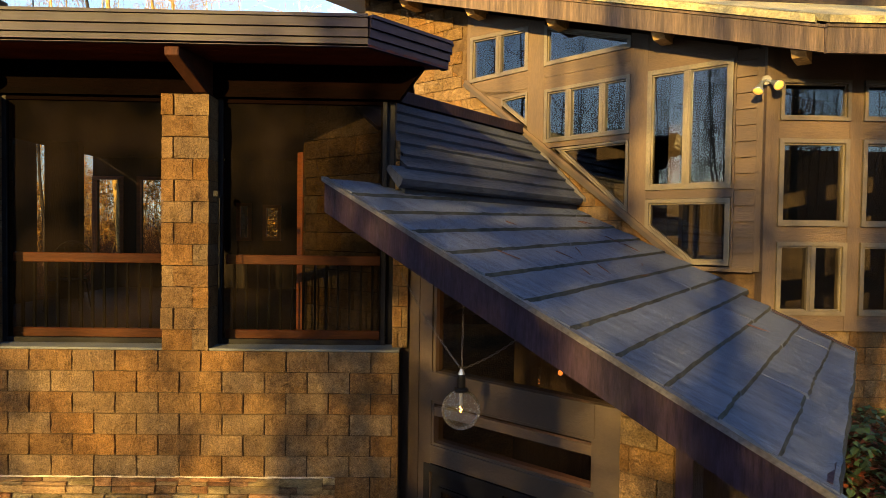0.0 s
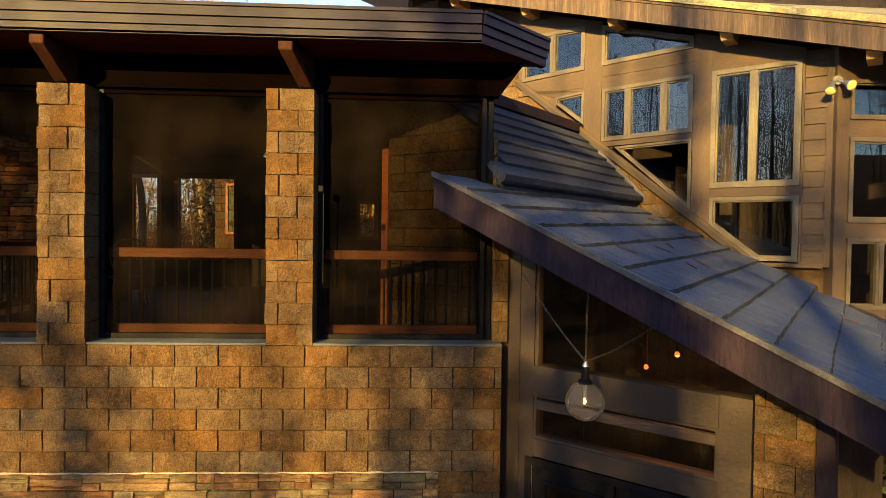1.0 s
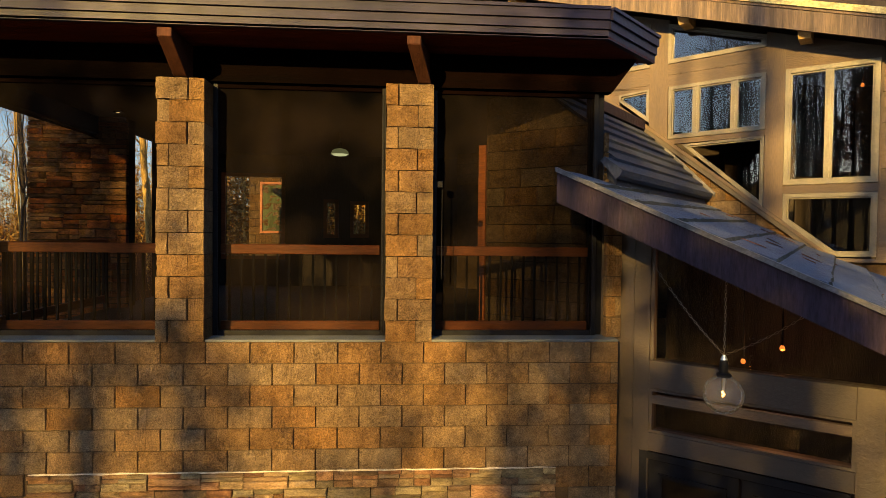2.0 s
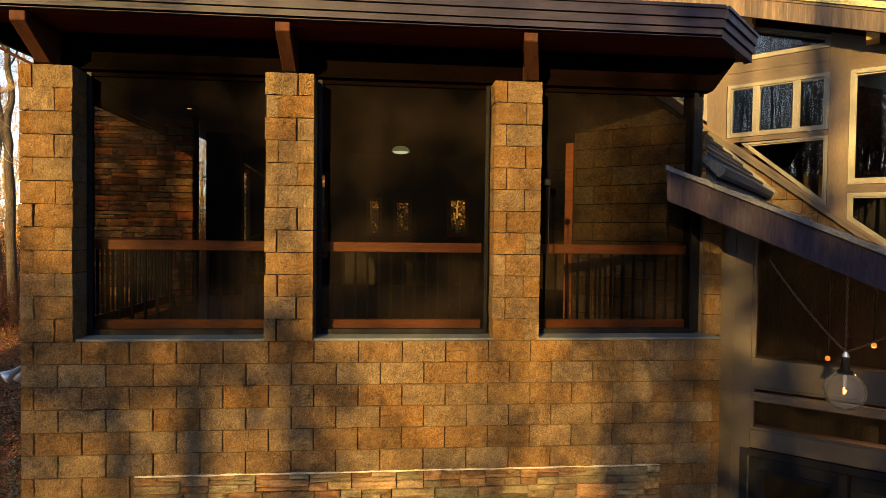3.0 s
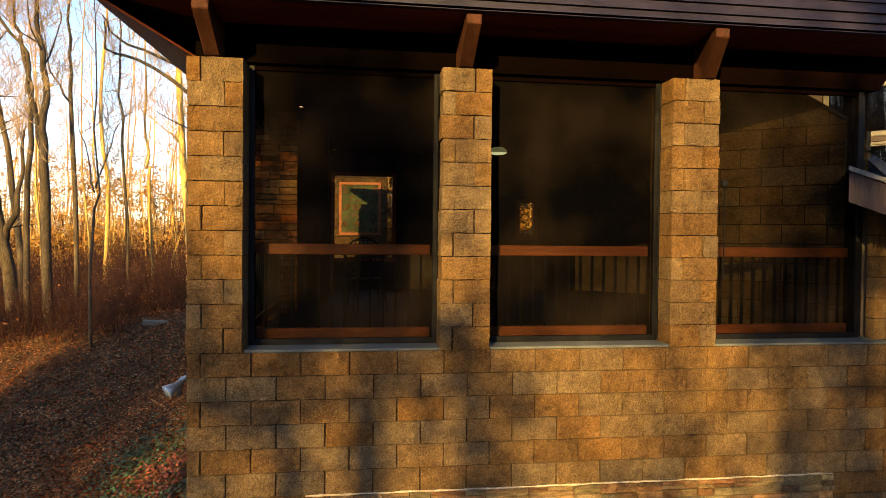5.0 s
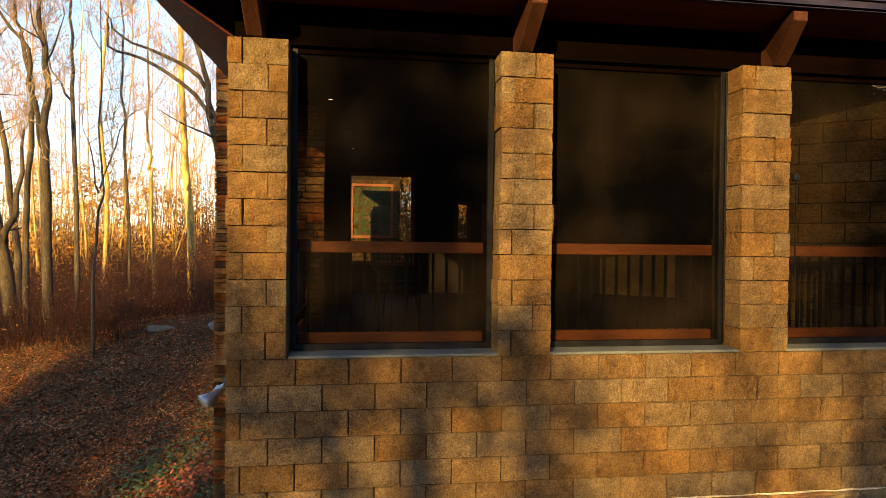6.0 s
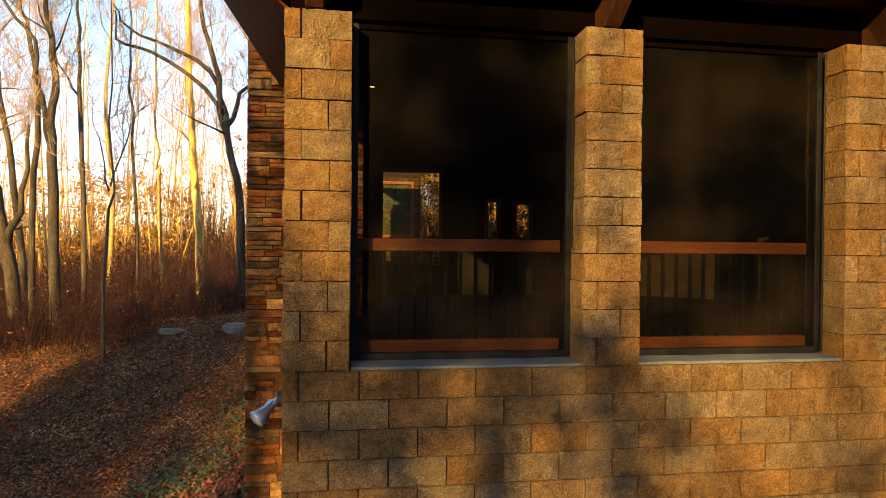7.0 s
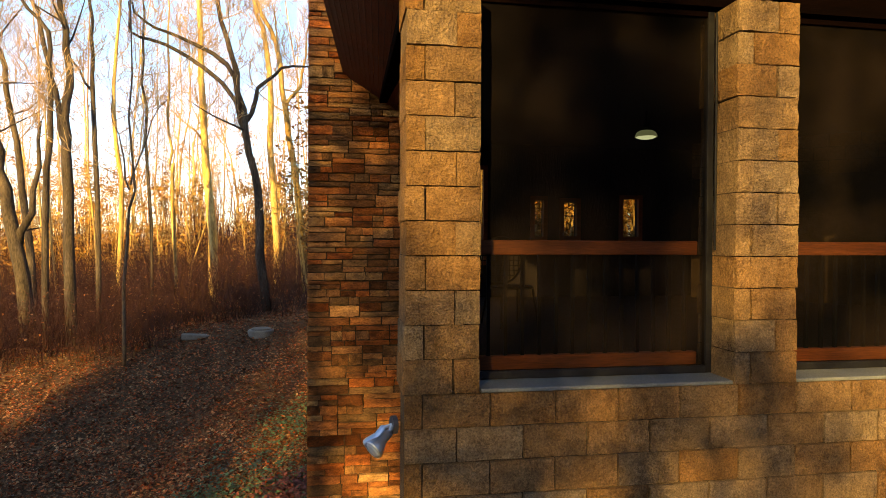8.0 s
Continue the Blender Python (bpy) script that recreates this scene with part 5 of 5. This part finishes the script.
shaped_tree(15.5, [(-10.6, 3.0), (-10.5, 6.0), (-10.7, 9.0), (-10.6, 11.0)], 0.12, 25, label="bare forest tree, sunlight put into its pale bark colour", bark=SUNLIT_BARK)
shaped_tree(17.0, [(-7.4, 3.0), (-7.3, 6.0), (-7.5, 9.0), (-7.4, 11.0)], 0.08, 22, label="bare forest tree, sunlight put into its pale bark colour", bark=SUNLIT_BARK)
# unseen trees added on the sunny side, to shade the wall and stand in the panes
for i, (x, y, h, r) in enumerate(((-7.5, -33, 20, 0.28), (-21, -28, 18, 0.25), (-3.0, -30, 18, 0.22), (-17.5, -22, 15, 0.16), (4, -34, 20, 0.25), (11, -28, 18, 0.22), (18, -26, 18, 0.25), (25, -22, 17, 0.24), (30, -12, 17, 0.25))):
    tree(x, y, h, r, 60 + i, (0.01 * ((i * 7) % 5 - 2), 0), 3, bare=0.25)


# an unseen stout tree and a thin one, added so that trunks and limbs draw shadows on the block wall
tree(-12.84, -30, 17, 0.155, 81, (0.0, 0), 2, ((7.6, 0.8, 0, 0.62, 2.6, 0.08), (9.5, -0.7, 0, 0.6, 2.4, 0.06)), bare=0.66)
tree(-9.1, -28, 13, 0.06, 84, (0.03, 0), 2, ((6.6, 0.9, 0, 0.7, 3.2, 0.05), (5.6, -0.6, 0, 0.9, 2.6, 0.04)), bare=0.45)


def shade_oak(x, y, height, r, seed, lo, hi, radius, count, label="unseen oak in dry brown leaf, added to shade the house"):
    """A shade caster out of view: a trunk with limbs and a loose crown of dry leaves between the heights lo and hi."""
    rnd = random.Random(seed)
    z = ground_z(x, y) - 0.15
    t = thing("shade_oak_tree", pose(x, y, z), label, "tree", "leafy oaks on the sunny side")
    wood, twig, crown = bmesh.new(), bmesh.new(), bmesh.new()
    tube(wood, [(0, 0, 0), (0.1, 0, height * 0.4), (0.0, 0.1, height * 0.75), (0.1, 0, height)], [r * 1.2, r * 0.8, r * 0.4, r * 0.1], 8)
    ends = []
    for _ in range(16):
        p = Vector((0, 0, rnd.uniform(lo, hi) - z))
        a = rnd.uniform(0, 2 * math.pi)
        q = p + Vector((math.cos(a) * radius, math.sin(a) * radius, rnd.uniform(-0.2, 0.9))) * rnd.uniform(0.5, 1.0)
        tube(twig, [p, p.lerp(q, 0.5) + Vector((0, 0, 0.15)), q], [r * 0.3, r * 0.2, 0.01], 4)
        ends += [p.lerp(q, f) for f in (0.4, 0.6, 0.8, 1.0)]
    for _ in range(count):
        c = rnd.choice(ends) + Vector((rnd.gauss(0, 0.32), rnd.gauss(0, 0.32), rnd.gauss(0, 0.28)))
        leaf_quad(crown, c, rnd, rnd.uniform(0.07, 0.16))
    part("trunk", wood, BARK, t, smooth=True)
    part("limb_wood", twig, BARK, t)
    part("crown", crown, BRUSHLEAF, t)


def leaf_quad(bm, p, rnd, size, flat=0.9):
    a = rnd.uniform(0, 2 * math.pi)
    u = Vector((math.cos(a), math.sin(a), rnd.uniform(-flat, flat))).normalized() * size
    w = Vector((-math.sin(a), math.cos(a), rnd.uniform(-flat, flat))).normalized() * size * 0.6
    c = [p - u, p + w + Vector((0, 0, size * 0.15)), p + u, p - w]
    bm.faces.new([bm.verts.new(q) for q in c])


# unseen crowns set along the sun's path to shade chosen parts of house and slope
shade_oak(-12.3, -25, 14, 0.12, 201, 8.3, 12.6, 1.35, 1100)
shade_oak(-11.2, -25, 12, 0.10, 208, 8.2, 11.2, 0.7, 270)
shade_oak(-14.1, -25, 18, 0.16, 207, 9.2, 16.2, 1.3, 400)
shade_oak(-9.6, -25, 13, 0.08, 209, 8.3, 10.9, 0.38, 430)
shade_oak(-5.9, -25, 15, 0.10, 210, 8.6, 13.4, 0.9, 900)
shade_oak(-13.1, -25, 16, 0.08, 213, 11.7, 14.4, 0.8, 900)
shade_oak(-15.35, -25, 13, 0.12, 211, 7.6, 11.4, 0.8, 700)
shade_oak(-16.9, -25, 13, 0.12, 212, 7.4, 11.8, 1.1, 650)
shade_oak(-6.7, -25.5, 12, 0.06, 214, 8.4, 11.8, 0.7, 330)
shade_oak(-7.8, -25, 12, 0.05, 215, 9.0, 11.2, 0.18, 80)
shade_oak(-10.9, -25.5, 15, 0.07, 216, 11.6, 13.7, 0.6, 480)
shade_oak(-2.4, -25, 15, 0.2, 206, 6.5, 13.0, 1.9, 1100)
shade_oak(-4.9, -25, 14, 0.2, 202, 8.0, 12.5, 1.75, 1700)


def far_wood(name, spots, seed, label, tall=(9, 18), branches=16, mt=None, twigs=6):
    """A distant stand of bare trees, joined."""
    rnd = random.Random(seed)
    bm = bmesh.new()
    for x, y in spots:
        z = ground_z(x, y) - 0.2
        h = rnd.uniform(*tall)
        # cut short to let the sun past onto the wing's upper wall
        if 4.9 < x - 0.478 * y < 7.8 and y < 0:
            h *= 0.55
        r = rnd.uniform(0.025, 0.06) if rnd.random() < 0.9 else rnd.uniform(0.08, 0.14)
        base = Vector((x, y, z))
        lean, bow = rnd.uniform(-1.8, 1.8), rnd.uniform(-0.7, 0.7)
        line = []
        for k in range(8):
            f = k / 7
            line.append(base + Vector((lean * f + bow * math.sin(3.1 * f) + (rnd.gauss(0, 0.09) if k else 0), rnd.gauss(0, 0.09) if k else 0, h * f)))
        tube(bm, line, [r * (1.15 - 1.03 * (k / 7) ** 0.8) for k in range(8)], 5)
        for _ in range(branches):
            f = rnd.uniform(0.22, 0.98)
            k = int(f * 7)
            p = line[k].lerp(line[min(k + 1, 7)], f * 7 - k)
            d = Vector((rnd.uniform(-1, 1), rnd.uniform(-1, 1), rnd.uniform(0.1, 1.1))).normalized()
            l = rnd.uniform(1.2, 3.8) * (1.2 - f * 0.7)
            q = p + d * l + Vector((0, 0, 0.25 * l * rnd.random()))
            mid = p.lerp(q, 0.5) + Vector((rnd.gauss(0, 0.1), rnd.gauss(0, 0.1), -0.06 * l))
            tube(bm, [p, mid, q], [max(0.010, r * 0.3), max(0.007, r * 0.18), 0.004], 3)
            for _ in range(twigs):
                g = rnd.uniform(0.2, 1)
                u = p.lerp(mid, g * 2) if g < 0.5 else mid.lerp(q, g * 2 - 1)
                v = u + Vector((rnd.uniform(-1, 1), rnd.uniform(-1, 1), rnd.uniform(-0.2, 1))).normalized() * rnd.uniform(0.25, 0.6)
                e = v + Vector((rnd.uniform(-1, 1), rnd.uniform(-1, 1), rnd.uniform(0.0, 1.2))).normalized() * rnd.uniform(0.2, 0.6)
                tube(bm, [u, v, e], [0.010, 0.007, 0.004], 3)
    return solid(name, bm, mt or BARK, label, "woods", kind="stuff")


rnd = random.Random(91)
far_wood("far_woods", [(rnd.uniform(-36, 3), rnd.uniform(17, 62)) for _ in range(190)], 92, "distant bare woods, low sun put into their bark colour", branches=17, twigs=6, mt=SUNLIT_BARK)
# gaps are left in these out-of-view woods for sun on wall and slope
far_wood("woods_behind", [p for p in ((rnd.uniform(-48, 50), -18 - 50 * rnd.random()) for _ in range(320)) if not (-2.5 < p[0] - 0.478 * p[1] < 4.9 and p[1] > -52 and p[1] % 1 > (0.75 if p[0] - 0.478 * p[1] < 1.9 else 0.12)) and not -10.4 < p[0] - 0.478 * p[1] < -8.8 and not 2.9 < p[0] - 0.478 * p[1] < 3.5], 93, "bare woods across the clearing, seen in the panes")
far_wood("woods_beside", [p for p in ((rnd.uniform(-50, -14), rnd.uniform(-24, 2)) for _ in range(150)) if not -10.4 < p[0] - 0.478 * p[1] < -8.8], 95, "bare woods beside the clearing, seen in the panes", tall=(13, 21), twigs=4)
spots = [(rnd.uniform(-8.2, -6.6), rnd.uniform(-46, -15)) for _ in range(95)] + [(rnd.uniform(-8.2, -6.6), rnd.uniform(-58, -38)) for _ in range(45)]
far_wood("dense_woods_beside", [(a + 0.478 * b, b) for a, b in spots], 96, "dense dark woods beside the clearing, seen in the panes", tall=(14, 23), branches=22, twigs=3)
far_wood("woods_past_roof", [(rnd.uniform(0, 40), rnd.uniform(22, 60)) for _ in range(60)], 94, "bare treetops beyond the roofs")


def underbrush():
    rnd = random.Random(101)
    bm, lf = bmesh.new(), bmesh.new()
    for _ in range(3200):
        y = 9.6 + 15 * rnd.random() ** 1.2
        x = -2.2 - (0.5 + y * 0.72) * rnd.random() * 1.15
        if y < 11.5 and x > -4.2:
            continue
        if rnd.random() < 0.22:
            x, y = rnd.uniform(-2, 9), rnd.uniform(11, 19)
        z = ground_z(x, y)
        for _ in range(3):
            h = rnd.uniform(0.5, 1.9) * (0.7 if y < 12 else 1 if y < 17 else 1.35)
            d = Vector((rnd.uniform(-0.6, 0.6), rnd.uniform(-0.6, 0.6), 1))
            p = Vector((x + rnd.uniform(-0.3, 0.3), y + rnd.uniform(-0.3, 0.3), z - 0.05))
            q = p + d * h
            tube(bm, [p, p.lerp(q, 0.5) + Vector((rnd.uniform(-0.15, 0.15), 0, 0.05)), q], [0.008, 0.006, 0.003], 3)
            for _ in range(4):
                u = p.lerp(q, rnd.uniform(0.3, 1))
                e = u + Vector((rnd.uniform(-1, 1), rnd.uniform(-1, 1), rnd.uniform(0, 1))) * rnd.uniform(0.15, 0.5)
                tube(bm, [u, e], [0.004, 0.002], 3)
                if rnd.random() < 0.22:
                    leaf_quad(lf, e, rnd, rnd.uniform(0.015, 0.04))
    solid("underbrush", bm, BRUSHSTEM, "tangled brown brush at the edge of the wood", "brush", kind="stuff")
    solid("brush_leaves", lf, BRUSHLEAF, "dry orange leaves clinging to the brush", "leaves", kind="stuff")


underbrush()


def far_brush():
    """Sunlit thicket along the top of the slope."""
    rnd = random.Random(131)
    bm, lf = bmesh.new(), bmesh.new()
    for _ in range(4200):
        y = rnd.uniform(23, 48)
        x = rnd.uniform(-1.0 - 0.85 * y, 12.0)
        z = ground_z(x, y)
        h = rnd.uniform(1.2, 3.2) if rnd.random() < 0.75 else rnd.uniform(3, 6)
        for _ in range(3):
            p = Vector((x + rnd.gauss(0, 0.3), y + rnd.gauss(0, 0.3), z))
            q = p + Vector((rnd.uniform(-0.7, 0.7), rnd.uniform(-0.7, 0.7), h * rnd.uniform(0.6, 1.0)))
            tube(bm, [p, q], [0.015, 0.005], 3)
            for _ in range(11):
                leaf_quad(lf, p.lerp(q, rnd.uniform(0.15, 1.0)) + Vector((rnd.gauss(0, 0.2), rnd.gauss(0, 0.2), rnd.gauss(0, 0.15))), rnd, rnd.uniform(0.04, 0.10))
    solid("far_brush", bm, BRUSHSTEM, "distant thicket of brown stems", "brush", kind="stuff")
    solid("far_brush_leaves", lf, GOLDLEAF, "golden dry leaves of the distant thicket", "leaves", kind="stuff")


far_brush()


def beech_thicket():
    """Young beeches close behind the house, still in golden leaf."""
    rnd = random.Random(141)
    bm, lf = bmesh.new(), bmesh.new()
    for k in range(390):
        x, y = rnd.uniform(-1.5, 10) if k < 150 else rnd.uniform(3, 9), rnd.uniform(12, 16)
        if k >= 300:
            y = rnd.uniform(19, 34)
            x = rnd.uniform(-0.62, -0.12) * y
        z = ground_z(x, y)
        p = Vector((x, y, z))
        q = p + Vector((rnd.uniform(-0.5, 0.5), rnd.uniform(-0.5, 0.5), rnd.uniform(3.5, 6.0)))
        tube(bm, [p, p.lerp(q, 0.5) + Vector((rnd.uniform(-0.2, 0.2), 0, 0)), q], [0.035, 0.022, 0.008], 4)
        for _ in range(7):
            u = p.lerp(q, rnd.uniform(0.2, 1))
            e = u + Vector((rnd.uniform(-1, 1), rnd.uniform(-1, 1), rnd.uniform(-0.1, 0.7))) * rnd.uniform(0.4, 0.9)
            tube(bm, [u, e], [0.01, 0.004], 3)
            for _ in range(34):
                leaf_quad(lf, u.lerp(e, rnd.uniform(0.2, 1.1)) + Vector((rnd.gauss(0, 0.12), rnd.gauss(0, 0.12), rnd.gauss(0, 0.12))), rnd, rnd.uniform(0.04, 0.09))
    solid("beech_thicket", bm, SUNLIT_BARK, "young beech stems behind the house", "brush", kind="stuff")
    solid("beech_leaves", lf, GOLDLEAF, "golden leaves of the young beeches", "leaves", kind="stuff")


beech_thicket()


def litter(name, count, mt, rnd, area, size, label, lift=0.012, flat=0.35):
    bm = bmesh.new()
    for _ in range(count):
        x, y = area(rnd)
        leaf_quad(bm, Vector((x, y, ground_z(x, y) + rnd.uniform(0.004, lift))), rnd, rnd.uniform(*size), flat)
    solid(name, bm, mt, label, "leaves", kind="stuff")


def slope_area(rnd):
    y = 2.0 + 16 * rnd.random() ** 1.3
    return -0.9 - (0.6 + 0.62 * y) * rnd.random(), y


def ivy_area(rnd):
    c = rnd.choice(((-1.3, 5.6, 0.5), (-1.6, 4.9, 0.5), (-1.9, 4.2, 0.4), (-1.0, 4.6, 0.4), (-2.1, 5.0, 0.3), (-1.2, 6.6, 0.35)))
    return rnd.gauss(c[0], c[2]), rnd.gauss(c[1], c[2] * 0.9)


def red_area(rnd):
    c = rnd.choice(((-1.55, 4.6, 0.22), (-1.75, 4.3, 0.2), (-1.25, 4.9, 0.2), (-1.0, 5.0, 0.18)))
    return rnd.gauss(c[0], c[2]), rnd.gauss(c[1], c[2] * 1.1)


rnd = random.Random(111)
litter("fallen_leaves", 110000, LEAF, rnd, slope_area, (0.014, 0.038), "brown fallen leaves lying on the slope", 0.03, 0.6)
litter("pale_leaves", 1300, LID, rnd, slope_area, (0.012, 0.03), "pale grey curled leaves among the litter", 0.03, 0.5)
litter("ground_ivy", 5200, GREENLEAF, rnd, ivy_area, (0.018, 0.042), "low green ivy on the slope", 0.10, 0.5)
litter("red_leaves", 2600, REDLEAF, rnd, red_area, (0.018, 0.042), "red-brown fern leaves on the slope", 0.12, 0.6)


def right_area(rnd):
    return rnd.uniform(10.6, 13.5), rnd.uniform(-1.0, 1.3)


litter("bed_leaves", 3000, REDLEAF, rnd, right_area, (0.03, 0.06), "red-brown leaves below the window wall", 0.15, 0.6)
litter("bed_plants", 3000, GREENLEAF, rnd, right_area, (0.03, 0.07), "dark green plants below the window wall", 0.35, 0.9)


def tank_lid(x, y):
    t = thing("tank_lid", pose(x, y, ground_z(x, y) - 0.055), "round concrete tank lid in the leaf litter", "lid")
    bm = bmesh.new()
    lathe(bm, [(0.0, -0.1), (0.26, -0.1), (0.27, 0.09), (0.25, 0.11), (0.0, 0.115)], 28)
    part("riser", bm, LID, t)
    bm = bmesh.new()
    lathe(bm, [(0.0, 0.11), (0.20, 0.11), (0.20, 0.135), (0.18, 0.145), (0.0, 0.147)], 28)
    part("cover", bm, LID, t)


tank_lid(-2.1, 9.75)
bm = bmesh.new()
box(bm, -0.28, 0.28, -0.09, 0.09, -0.05, 0.08, bevel=0.02)
solid("stone_slab", bm, LID, "long pale stone lying in the leaf litter", "stone", m=pose(-3.45, 9.9, ground_z(-3.45, 9.9), 0, 4, 8), kind="")
